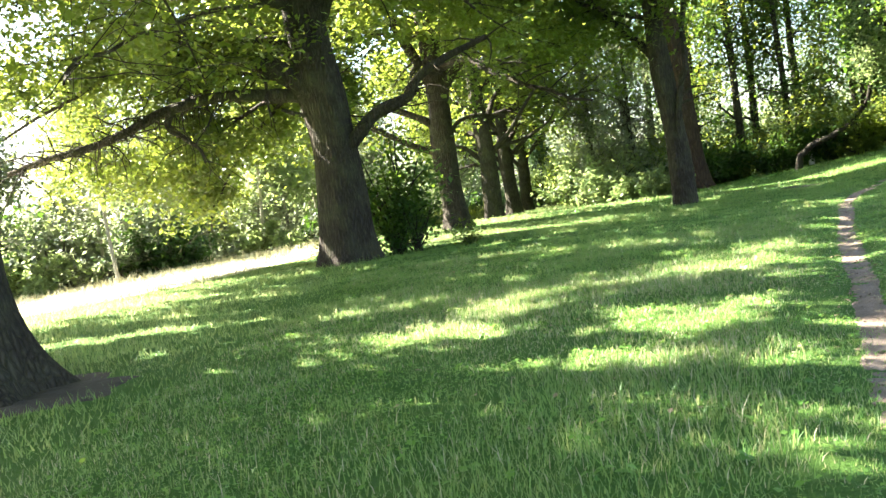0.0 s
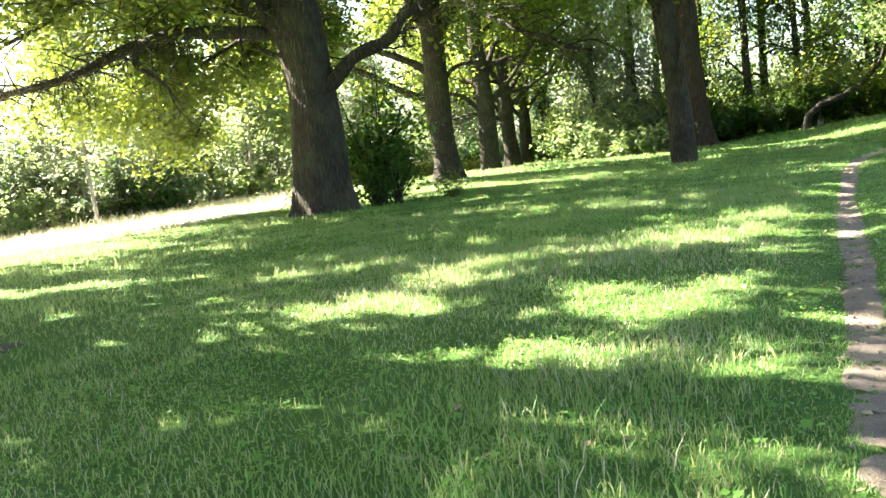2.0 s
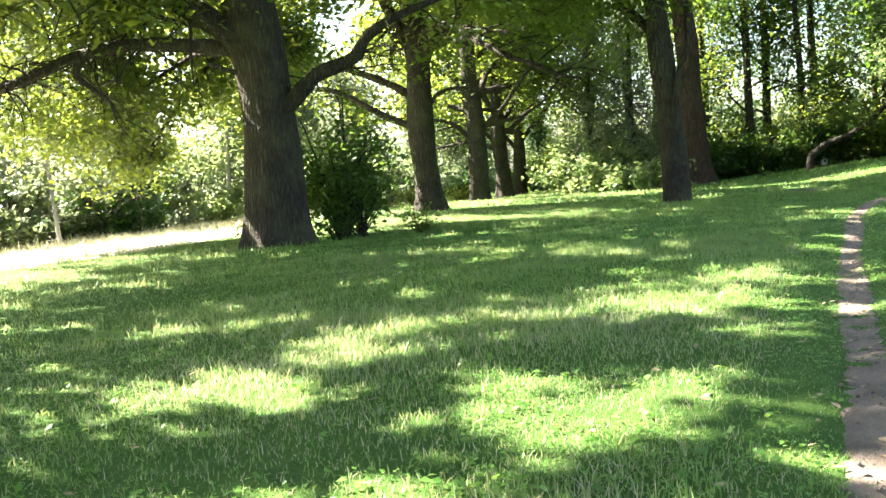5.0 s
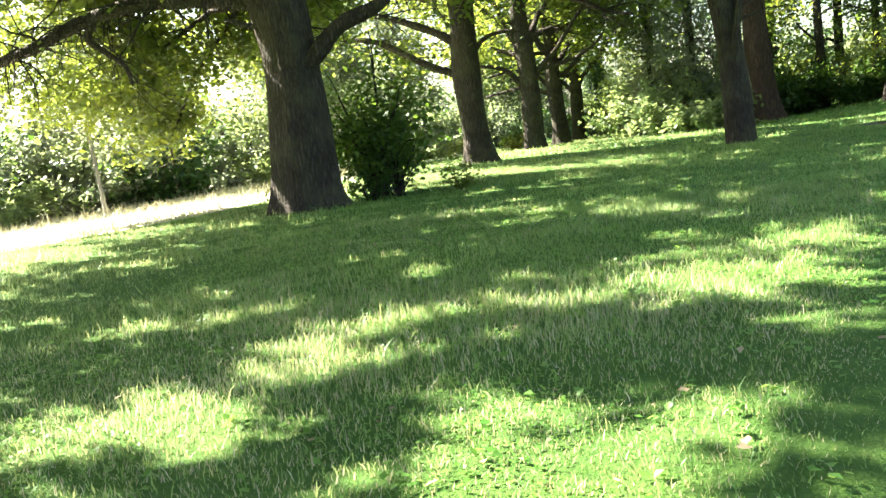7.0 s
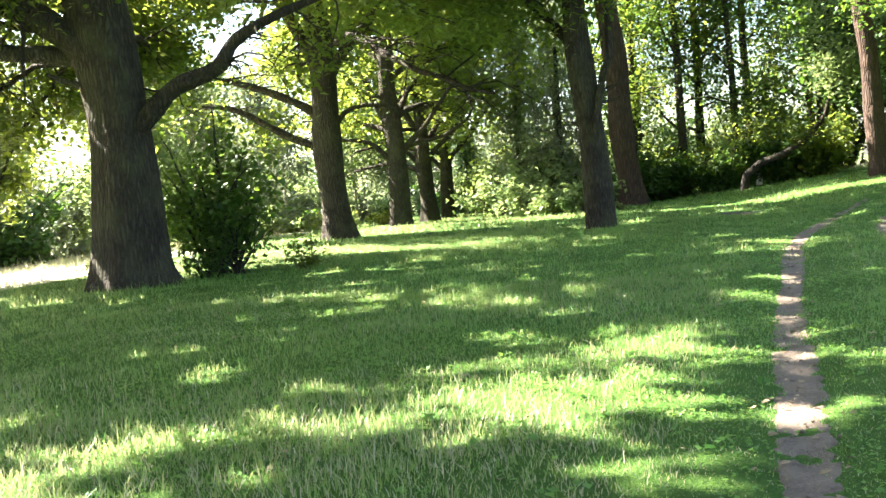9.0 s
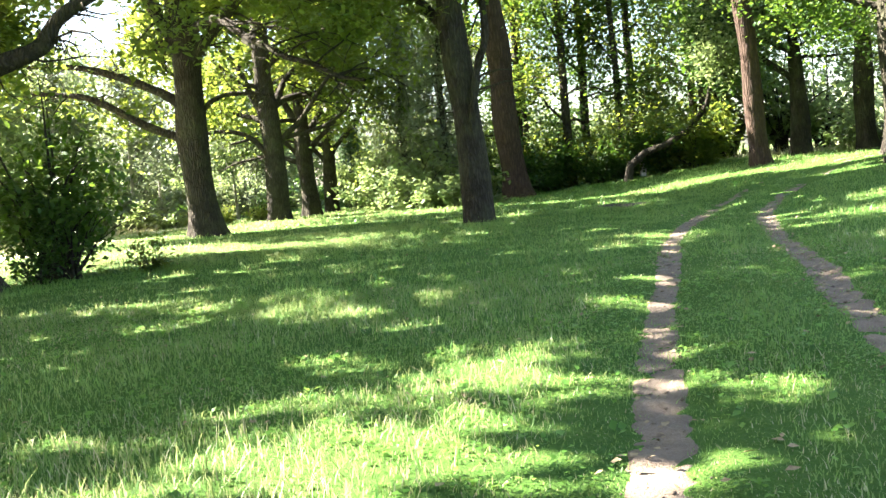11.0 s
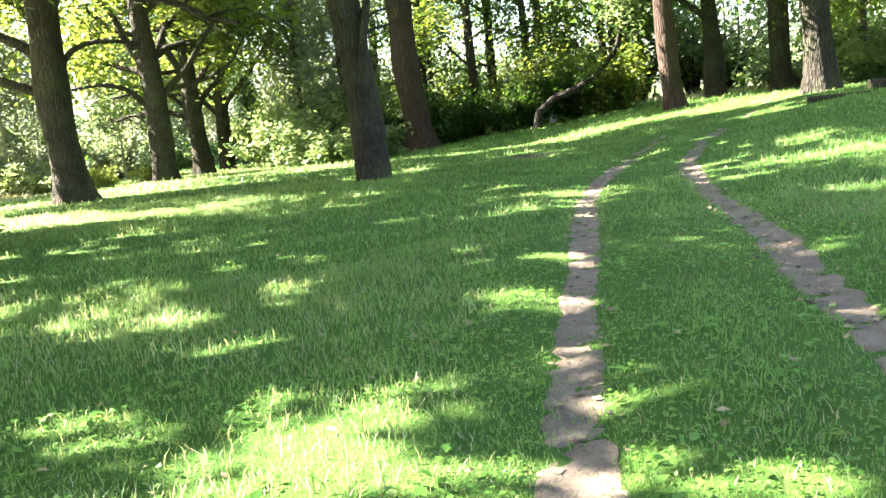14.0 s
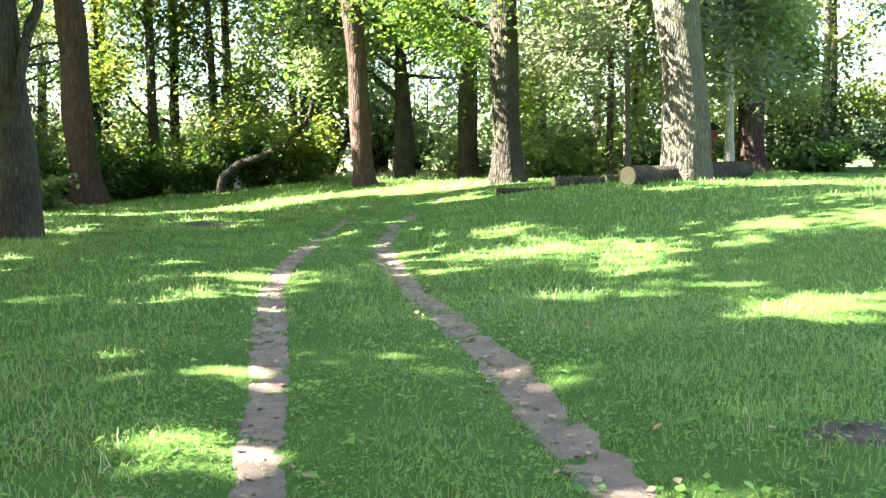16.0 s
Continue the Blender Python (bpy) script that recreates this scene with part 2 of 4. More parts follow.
FAR_GAPS = [
    (-4.9, 20.6, 1.2, 0.4), (-6.1, 15.6, 1.8, 0.6), (1.8, 29.8, 1.0, 0.3), (6.3, 32.3, 0.7, 0.4),
    (9.2, 27.6, 0.6, 0.8), (13.7, 27.6, 0.7, 0.6), (16.1, 24.9, 0.7, 0.45), (12.0, 29.0, 0.4, 0.4), (30.5, 39.4, 3.5, 2.6)]
FAR_GAPS += [
    (5.6, 30.1, 0.6, 0.3), (18.6, 38.0, 1.2, 1.4), (22.0, 33.0, 1.2, 1.2), (-9.8, 35.5, 3.0, 3.5), (5.3, 58.0, 2.0, 5.0),
    (25.1, 33.2, 2.5, 2.2), (17.6, 25.9, 1.2, 0.8), (13.0, 20.9, 0.7, 0.5)]
GAPS = [(x, y, a * 1.15, b * 1.15) for x, y, a, b in GAPS] + FAR_GAPS
for _ in range(70):
    GAPS.append((random.uniform(1, 16), random.uniform(23, 35), random.uniform(0.3, 0.9), random.uniform(0.08, 0.2)))
for _ in range(60):
    GAPS.append((random.uniform(-6, 5), random.uniform(15, 28), random.uniform(0.3, 0.9), random.uniform(0.1, 0.25)))
for _ in range(190):
    GAPS.append((random.uniform(-5, 24), random.uniform(9, 56), random.uniform(0.2, 1.0), random.uniform(0.1, 0.3)))


def keep_out_of_gaps(c):
    """Which leaves stay: those whose shade does not fall into a gap's patch; the patches fray at their rims."""
    gx = c[:, 0] - TO_SUN.x / TO_SUN.z * c[:, 2]
    gy = c[:, 1] - TO_SUN.y / TO_SUN.z * c[:, 2]
    gx, gy = (gx + 0.18 * np.sin(gy * 4.3 + 1.0) + 0.14 * np.sin(gy * 9.1 + gx * 2.0) + 0.1 * np.sin(gy * 17.0 - gx * 5.0),
              gy + 0.12 * np.sin(gx * 3.7) + 0.1 * np.sin(gx * 8.3 + gy * 3.0) + 0.1 * np.sin(gx * 13.0 - gy * 7.0))
    keep = np.ones(len(c), bool)
    edge = np.random.default_rng(len(c)).uniform(0.25, 2.3, len(c))
    for x, y, a, b in GAPS:
        keep &= ((gx - x) / a) ** 2 + ((gy - y) / b) ** 2 > edge
    return keep


def leaf_mesh(name, centres, size, material, g, spread, flat=0.6, long=1.5, gaps=False, hang=0.0, top_size=1.0):
    """Leaves as small folded blades strewn round the centres."""
    c = centres + g.normal(0, 1, centres.shape) * np.asarray(spread)
    if gaps:
        c = c[keep_out_of_gaps(c)]
    n = len(c)
    a = g.uniform(0, 2 * math.pi, n)
    tilt = g.normal(0, flat, n) - hang
    s = size * g.uniform(0.6, 1.25, n) * np.where(c[:, 2] > 8.5, top_size, 1.0)
    d = np.stack([np.cos(a) * np.cos(tilt), np.sin(a) * np.cos(tilt), np.sin(tilt)], 1)
    side = np.stack([-np.sin(a), np.cos(a), g.normal(0, flat * 0.8, n)], 1)
    side /= np.linalg.norm(side, axis=1)[:, None]
    L, W = (s * long * 0.5)[:, None], (s * 0.5)[:, None]
    up = np.cross(d, side) * (s * 0.12)[:, None]
    v = np.stack([c - d * L, c + side * W + up + d * L * 0.15, c + d * L, c - side * W + up + d * L * 0.15], 1).reshape(-1, 3)
    i = np.arange(n)[:, None] * 4
    f = np.concatenate([i + np.array([[0, 1, 2]]), i + np.array([[0, 2, 3]])], 0)
    return fast_mesh(name, v, f, material)


def smooth_way(way, n=5):
    """A smooth line of points through the given ones."""
    p = np.array(way, float)
    p = np.concatenate([[2 * p[0] - p[1]], p, [2 * p[-1] - p[-2]]])
    out = []
    for i in range(1, len(p) - 2):
        a, b, c, d = p[i - 1:i + 3]
        for t in np.linspace(0, 1, n, endpoint=False):
            out.append(0.5 * (2 * b + (c - a) * t + (2 * a - 5 * b + 4 * c - d) * t * t + (3 * b - a - 3 * c + d) * t ** 3))
    return np.array(out + [p[-2]])


def tree(name, x, y, radius, height, label, seed, limbs=(), count=9, first=4.5, spread=8.0, leaves=30000, leaf=0.16, bark_mat=None,
         leaf_mat=None, lean=(0.0, 0.0), gaps=False, droop=0.5, trunk_share=0.62, category="tree", group="", sides=24, clump=0.55, twig_share=1.0, rings=26, flare=0.5, drawn=(), low_west=3.0, low_east=4.0, front=5.0, front_wide=2.0, top_size=1.0, west_share=1.0):
    """A broad-leaved tree: flared trunk, winding limbs with smaller branches, and leaves along those."""
    g = np.random.default_rng(seed)
    bark_mat, leaf_mat = bark_mat or BARK_OAK, leaf_mat or LEAF_OAK
    z0 = float(ground_z(x, y))
    base = new(name)
    base.location = (x, y, z0)
    top = height * trunk_share
    zz = np.concatenate([np.linspace(-0.25, 1.2, rings // 3), np.linspace(1.35, top, rings)])
    s = np.clip(zz / top, 0, 1)
    line = np.stack([lean[0] * zz + 0.12 * radius * np.sin(zz * 0.9 + seed), lean[1] * zz + 0.12 * radius * np.sin(zz * 0.7 + 2 * seed), zz], 1)
    rad = radius * (1 - 0.12 * s - 0.7 * s ** 3) * (1 + 0.06 * np.sin(zz * 1.7 + seed))
    v, f = tube(line, rad, sides, 0.025, flare, seed)
    child("trunk", fast_mesh("trunk", v, f, bark_mat, True), base)
    spots, twigs = [], []
    plan = list(limbs)
    for i in range(count):
        hz = first + (top - first) * ((i + 0.6) / count) ** 0.9
        share = (hz - first) / max(top - first, 0.1)
        plan.append((hz, i * 137.5 + g.uniform(-25, 25) + seed * 40, spread * (1 - 0.45 * share) * g.uniform(0.8, 1.15), g.uniform(5, 25) + 45 * share, droop * (1 - share), 0.0))
    for hz, az, length, rise, dr, thick in plan:
        at = np.array([np.interp(hz, zz, line[:, 0]), np.interp(hz, zz, line[:, 1]), hz])
        r0 = thick or np.interp(hz, zz, rad) * g.uniform(0.3, 0.45)
        p = grow(at, az, rise, length, 0.2, int(g.integers(1e6)), dr)
        v, f = tube(p, r0 * np.linspace(1, 0.22, len(p)) ** 0.9, 8, 0.05)
        child("limb", fast_mesh("limb", v, f, bark_mat, True), base)
        for j in range(int(5 + length * 0.9)):
            q = g.uniform(0.3, 1.0)
            k = min(int(q * 9), 8)
            b = p[k] + (p[k + 1] - p[k]) * (q * 9 - k if q < 1 else 1)
            heading = math.degrees(math.atan2(*(p[k + 1] - p[k])[[1, 0]]))
            ln = length * (0.5 - 0.22 * q) * g.uniform(0.6, 1.1)
            t2 = grow(b, heading + g.choice((-1, 1)) * g.uniform(25, 75), g.uniform(-20, 45), ln, 0.25, int(g.integers(1e6)), 0.5, 6)
            v, f = tube(t2, r0 * 0.28 * (1.1 - 0.5 * q) * np.linspace(1, 0.15, len(t2)), 4)
            twigs.append((v, f))
            spots.append(t2[1:])
            for _ in range(3):
                m = int(g.integers(1, 6))
                t3 = grow(t2[m], heading + g.uniform(-120, 120), g.uniform(-50, 40), ln * g.uniform(0.3, 0.55), 0.3, int(g.integers(1e6)), 0.5, 4)
                if twig_share > 0.5 and 25000 < leaves < 90000:
                    twigs.append(tube(t3, r0 * 0.09 * np.linspace(1, 0.2, len(t3)), 3))
                spots.append(t3[1:])
    for way, r0, r1, sprays, sag in drawn:
        p3 = smooth_way(way)
        v, f = tube(p3, np.linspace(r0, r1, len(p3)) * (1 + 0.07 * np.sin(np.arange(len(p3)) * 1.3 + seed)), 12, 0.05)
        child("limb", fast_mesh("limb", v, f, bark_mat, True), base)
        for _ in range(sprays):
            k = int(g.integers(len(p3) // 3, len(p3)))
            t2 = grow(p3[k], g.uniform(0, 360), g.uniform(-30, 35), g.uniform(0.8, 2.6), 0.3, int(g.integers(1e6)), sag, 6)
            twigs.append(tube(t2, r1 * 0.4 * np.linspace(1, 0.15, len(t2)), 4))
            spots.append(t2[1:])
            for _ in range(2):
                t3 = grow(t2[int(g.integers(2, 6))], g.uniform(0, 360), g.uniform(-60, 20), g.uniform(0.5, 1.5), 0.3, int(g.integers(1e6)), sag, 4)
                twigs.append(tube(t3, r1 * 0.16 * np.linspace(1, 0.2, len(t3)), 3))
                spots.append(t3[1:])
    if twigs:
        v, f = join(twigs)
        child("branchwork", fast_mesh("branchwork", v, f, bark_mat, True), base, "", "stuff")
    spots = np.concatenate(spots)
    low = np.where(spots[:, 0] < -1.0, low_west, low_east)
    low = np.where((spots[:, 1] < 0.6) & (np.abs(spots[:, 0] + 0.2) < front_wide), front, low)
    spots = spots[spots[:, 2] > low]
    share = g.gamma(0.8, 1, len(spots)) * np.where((spots[:, 2] < 6.5) & (spots[:, 0] < -0.6), west_share, 1.0)
    pick = spots[g.choice(len(spots), leaves, p=share / share.sum())]
    off = np.array((x, y, z0))
    me = leaf_mesh("crown", pick + off, leaf, leaf_mat, g, clump, gaps=gaps, top_size=top_size)
    crown = child("crown", me, base, "", "stuff")
    crown.matrix_parent_inverse = Matrix.Translation(-Vector((x, y, z0)))
    return tagged(base, label, category, group)


def shrub(name, x, y, w, d, tall, leaves, leaf, mat, label, seed, stems=7, category="shrub", group="", low=0.0, bark_mat=None):
    """A bush: several stems from the ground, leaves in uneven clumps."""
    g = np.random.default_rng(seed)
    z0 = float(ground_z(x, y))
    base = new(name)
    base.location = (x, y, z0)
    tubes, spots = [], []
    for i in range(stems):
        az = i * 360 / stems + g.uniform(-30, 30)
        for _ in range(3):
            ln = tall * g.uniform(0.55, 1.0)
            p = grow((g.normal(0, w * 0.12), g.normal(0, d * 0.12), -0.1), az + g.normal(0, 20), g.uniform(45, 82), ln, 0.16, int(g.integers(1e6)), 0.6, 8)
            p[:, 0] *= w / max(tall * 0.55, 0.1)
            p[:, 1] *= d / max(tall * 0.55, 0.1)
            tubes.append(tube(p, (0.012 * tall + 0.008) * np.linspace(1, 0.2, len(p)), 3))
            spots.append(p[1:])
            for k in range(2, 9):
                spots.append(p[k] + g.normal(0, 0.3, (2, 3)) * np.array((w * 0.5, d * 0.5, tall * 0.16)))
    if group == "bushes by the oak":
        for v, f in tubes:
            child("stem", fast_mesh("stem", v, f, bark_mat or BARK_DARK, True), base)
    v, f = join(tubes)
    if group != "bushes by the oak":
        child("stemwork", fast_mesh("stemwork", v, f, bark_mat or BARK_DARK, True), base, "", "stuff")
    spots = np.concatenate(spots)
    spots = spots[spots[:, 2] > low]
    share = g.gamma(0.3, 1, len(spots))
    c = spots[g.choice(len(spots), leaves, p=share / share.sum())]
    me = leaf_mesh("foliage", c, leaf, mat, g, tall * 0.06 + 0.05)
    child("foliage", me, base, "", "stuff")
    return tagged(base, label, category, group)


def conifer(name, x, y, radius, height, label, seed, leaves=14000, skirt=0.5, spread=3.2, mat=None, group="", hang=0.6):
    """A spruce: straight trunk, whorls of drooping boughs with hanging needle sprays."""
    g = np.random.default_rng(seed)
    z0 = float(ground_z(x, y))
    base = new(name)
    base.location = (x, y, z0)
    zz = np.linspace(-0.2, height, 14)
    v, f = tube(np.stack([0.05 * np.sin(zz), 0 * zz, zz], 1), radius * np.linspace(1, 0.1, 14), 10, 0.02, 0.3, seed)
    child("trunk", fast_mesh("trunk", v, f, BARK_DARK, True), base)
    spots, tubes = [], []
    for i in range(60):
        hz = skirt + (height - skirt) * (i / 60) ** 1.1
        ln = spread * (1 - 0.75 * hz / height) * g.uniform(0.75, 1.1)
        p = grow((0, 0, hz), i * 137.5, g.uniform(0, 15), ln, 0.1, int(g.integers(1e6)), 0.7, 6)
        tubes.append(tube(p, 0.035 * np.linspace(1, 0.2, len(p)), 4))
        for q in p[1:]:
            spots.append(q + g.normal(0, 1, (4, 3)) * np.array((0.25, 0.25, 0.1)))
    v, f = join(tubes)
    child("boughwork", fast_mesh("boughwork", v, f, BARK_DARK), base, "", "stuff")
    spots = np.concatenate(spots)
    c = spots[g.integers(0, len(spots), leaves)] - np.array((0, 0, 0.25))
    child("needles", leaf_mesh("needles", c, 0.1, mat or NEEDLE, g, (0.16, 0.16, 0.28), 0.5, 3.6, hang=hang), base, "", "stuff")
    return tagged(base, label, "conifer", group)

# ---- ground, path ----
RUT_WEST = [(-2.2, -12), (0.2, -4), (1.8, 2), (3.1, 7), (3.75, 9.3), (4.45, 11.7), (5.4, 15), (6.4, 18.4), (8.2, 24), (9.2, 27), (11.2, 31.6), (13.3, 35.5), (15.2, 38.6), (18, 41.9), (20.4, 43.6), (26, 47), (40, 60)]
RUT_EAST = [(-0.4, -12), (2.0, -4), (3.7, 2), (5.2, 7), (6.4, 12), (7.45, 15.9), (8.9, 20.4), (10.3, 24.9), (11.4, 28.2), (12.5, 31), (14.1, 33.9), (16.5, 37.5), (19.1, 41), (21, 42.5), (26.6, 46), (41, 59)]


def smooth_line(pts, step=0.12):
    """Points at even steps on a smooth line through pts."""
    p = [Vector(q) for q in pts]
    p = [2 * p[0] - p[1]] + p + [2 * p[-1] - p[-2]]
    out = []
    for i in range(1, len(p) - 2):
        a, b, c, d = p[i - 1:i + 3]
        n = max(2, int((c - b).length / step))
        for j in range(n):
            t = j / n
            out.append(0.5 * ((2 * b) + (c - a) * t + (2 * a - 5 * b + 4 * c - d) * t * t + (3 * b - a - 3 * c + d) * t ** 3))
    return np.array([(q.x, q.y) for q in out])


LINE_W, LINE_E = smooth_line(RUT_WEST, 0.06), smooth_line(RUT_EAST, 0.06)


def to_ruts(x, y):
    """Distance of places from the nearer rut's middle."""
    pts = np.concatenate([LINE_W, LINE_E])[::4]
    out = np.empty(len(x))
    for i in range(0, len(x), 4000):
        d = (x[i:i + 4000, None] - pts[None, :, 0]) ** 2 + (y[i:i + 4000, None] - pts[None, :, 1]) ** 2
        out[i:i + 4000] = np.sqrt(d.min(1))
    return out


def soft_noise(x, y, scale, seed):
    """A cheap smooth field in 0..1."""
    g = np.random.default_rng(seed)
    s = np.zeros(len(x))
    for _ in range(7):
        a, k = g.uniform(0, 6.28), scale * g.uniform(0.5, 1.8)
        s += np.sin((x * math.cos(a) + y * math.sin(a)) * k + g.uniform(0, 6.28))
    return 0.5 + 0.5 * np.tanh(s / 2.2)


def build_ground():
    def axis(a, b, fine_a, fine_b, fine, far):
        out = list(np.arange(fine_a, fine_b, fine))
        v, s = fine_b, fine
        while v < b:
            out.append(v)
            s = min(s * 1.18, far)
            v += s
        v, s = fine_a - fine, fine
        while v > a:
            out.insert(0, v)
            s = min(s * 1.18, far)
            v -= s
        return np.array(out)
    xs, ys = axis(-900, 900, -4, 13, 0.15, 60), axis(-700, 1200, 2, 30, 0.16, 60)
    X, Y = np.meshgrid(xs, ys)
    x, y = X.ravel(), Y.ravel()
    near = (np.abs(x) < 45) & (np.abs(y - 20) < 60)
    z = ground_z(x, y)
    bumps = np.zeros(len(x))
    bumps[near] = 0.05 * (soft_noise(x[near], y[near], 1.1, 3) - 0.5) + 0.03 * (soft_noise(x[near], y[near], 3.5, 4) - 0.5)
    dip = np.zeros(len(x))
    dip[near] = 0.06 * np.exp(-(to_ruts(x[near], y[near]) / 0.3) ** 2)
    v = np.stack([x, y, z + bumps - dip], 1)
    nx, ny = len(xs), len(ys)
    i = (np.arange(ny - 1)[:, None] * nx + np.arange(nx - 1)[None]).reshape(-1, 1)
    f = i + np.array([[0, 1, nx + 1, nx]])
    tagged(new("ground", fast_mesh("ground", v, f, TURF, True)), "green turf of an old park meadow", "ground", kind="structure")


build_ground()


def build_rut(line, name, wide, seed):
    """A trodden strip of bare soil with ragged edges, hollow in the middle."""
    g = np.random.default_rng(seed)
    n = len(line)
    d = np.gradient(line, axis=0)
    d /= np.linalg.norm(d, axis=1)[:, None]
    side = np.stack([d[:, 1], -d[:, 0]], 1)
    cols = np.linspace(-1, 1, 11)
    s = np.arange(n) * 0.06

    def edge(k):
        h = np.random.default_rng(seed * 10 + k)
        return wide * (1 + 0.12 * np.sin(s * 0.7 + h.uniform(0, 6)) + 0.07 * np.sin(s * 1.9 + h.uniform(0, 6)) + 0.25 * (lambda q: q + np.roll(q, 1) + np.roll(q, -1))(h.normal(0, 0.13, n)))
    left, right = edge(1), edge(2)
    w = np.where(cols[None] < 0, left[:, None], right[:, None]) * cols[None]
    xy = line[:, None] + side[:, None] * w[..., None]
    x, y = xy[..., 0].ravel(), xy[..., 1].ravel()
    z = ground_z(x, y) + 0.05 * (soft_noise(x, y, 1.1, 3) - 0.5) + 0.03 * (soft_noise(x, y, 3.5, 4) - 0.5) - 0.06 * np.exp(-(to_ruts(x, y) / 0.3) ** 2)
    rise = np.tile(0.012 - 0.018 * np.abs(cols) ** 6, n)
    z += rise + 0.018 * (soft_noise(x, y, 9, 9) - 0.5) + 0.012 * (soft_noise(x, y, 26, 11) - 0.5) + g.normal(0, 0.003, len(x))
    v = np.stack([x, y, z], 1)
    i = (np.arange(n - 1)[:, None] * 11 + np.arange(10)[None]).reshape(-1, 1)
    f = i + np.array([[0, 1, 12, 11]])
    tagged(new(name, fast_mesh(name, v, f, SOIL, True)), "bare trodden light brown soil wheel track in the grass", "dirt path", "wheel tracks", "structure")


build_rut(LINE_W, "path", 0.16, 1)
build_rut(LINE_E, "path", 0.19, 2)


def surface_z(x, y):
    return ground_z(x, y) + 0.05 * (soft_noise(x, y, 1.1, 3) - 0.5) + 0.03 * (soft_noise(x, y, 3.5, 4) - 0.5) - 0.06 * np.exp(-(to_ruts(x, y) / 0.3) ** 2)


def strew(x0, x1, y0, y1, per_m2, g, hole=None):
    n = int((x1 - x0) * (y1 - y0) * per_m2)
    x, y = g.uniform(x0, x1, n), g.uniform(y0, y1, n)
    keep = np.ones(n, bool) if hole is None else ~((x > hole[0]) & (x < hole[1]) & (y > hole[2]) & (y < hole[3]))
    return x[keep], y[keep]


def grass_field(name, x, y, tall, wide, material, g, label, detailed=True, bare=0.115):
    """Single blades of grass, bent, in uneven tufts."""
    d = to_ruts(x, y)
    thick = soft_noise(x, y, 2.2, 21)
    keep = (d > bare + 0.09 * (soft_noise(x, y, 5.0, 61) - 0.4) + 0.045 * g.normal(0, 1, len(x))) & (g.uniform(0, 1, len(x)) < 0.45 + 0.75 * thick)
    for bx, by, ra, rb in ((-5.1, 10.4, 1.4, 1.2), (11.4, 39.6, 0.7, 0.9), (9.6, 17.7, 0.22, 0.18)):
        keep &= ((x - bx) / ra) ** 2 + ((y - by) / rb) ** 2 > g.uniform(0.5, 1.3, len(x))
    x, y, d, thick = x[keep], y[keep], d[keep], thick[keep]
    n = len(x)
    z = surface_z(x, y) - 0.01
    near_path = np.clip((d - 0.1) / 0.7, 0.5, 1)
    h = tall * g.gamma(6, 1 / 6, n) * (0.6 + 0.7 * soft_noise(x, y, 0.8, 22)) * near_path
    a = g.uniform(0, 6.283, n)
    lean = np.abs(g.normal(0.55, 0.35, n)) * h
    dx, dy = np.cos(a), np.sin(a)
    b = a + 1.5708 + g.normal(0, 0.5, n)
    w = wide * g.uniform(0.6, 1.3, n)
    sx, sy = np.cos(b) * w, np.sin(b) * w
    p = np.stack([x, y, z], 1)
    s = np.stack([sx, sy, 0 * w], 1)
    mid = p + np.stack([dx * lean * 0.3, dy * lean * 0.3, h * 0.55], 1)
    tip = p + np.stack([dx * lean, dy * lean, h], 1)
    i = np.arange(n)[:, None]
    if detailed:
        v = np.stack([p - s, p + s, mid + s * 0.8, mid - s * 0.8, tip], 1).reshape(-1, 3)
        f = np.concatenate([i * 5 + np.array([[0, 1, 2]]), i * 5 + np.array([[0, 2, 3]]), i * 5 + np.array([[3, 2, 4]])], 0)
    else:
        v = np.stack([p - s, p + s, tip], 1).reshape(-1, 3)
        f = i * 3 + np.array([[0, 1, 2]])
    return tagged(new(name, fast_mesh(name, v, f, material)), label, "grass", kind="stuff")


NEAR = (-3.0, 13.0, 3.0, 23.5)
g = np.random.default_rng(31)
x, y = strew(*NEAR, 780, g)
grass_field("grass", x, y, 0.062, 0.0042, GRASS, g, "short green meadow grass with uneven tufts")
MIDDLE = (-13.0, 17.0, -1.0, 40.0)
x, y = strew(*MIDDLE, 260, g, NEAR)
grass_field("grass", x, y, 0.075, 0.009, GRASS, g, "green meadow grass under the trees", False, 0.13)
x, y = strew(-14.0, 34.0, 22.0, 78.0, 45, g, (-13.0, 17.0, -1.0, 40.0))
grass_field("grass", x, y, 0.09, 0.02, GRASS, g, "green meadow grass far off under the trees", False, 0.22)


def field_edge(y):
    return np.where(y < 33, -12.6 + 0.68 * (y - 24.5), np.where(y < 46, -6.9, -6.2)) + 0.5 * np.sin(y * 0.9)


x, y = strew(-45.0, -8.0, 12.0, 70.0, 50, g)
k = x < field_edge(y)
grass_field("dry_grass", x[k], y[k], 0.2, 0.02, GRASS_DRY, g, "sunlit pale dry grass of the mown field", False)
# far meadow: pale dry blades put its sunlight into the colour
x, y = strew(23.0, 62.0, 56.0, 104.0, 14, g)
grass_field("dry_grass", x, y, 0.25, 0.04, GRASS_DRY, g, "meadow beyond the trees, its blades pale in place of sunlight", False)


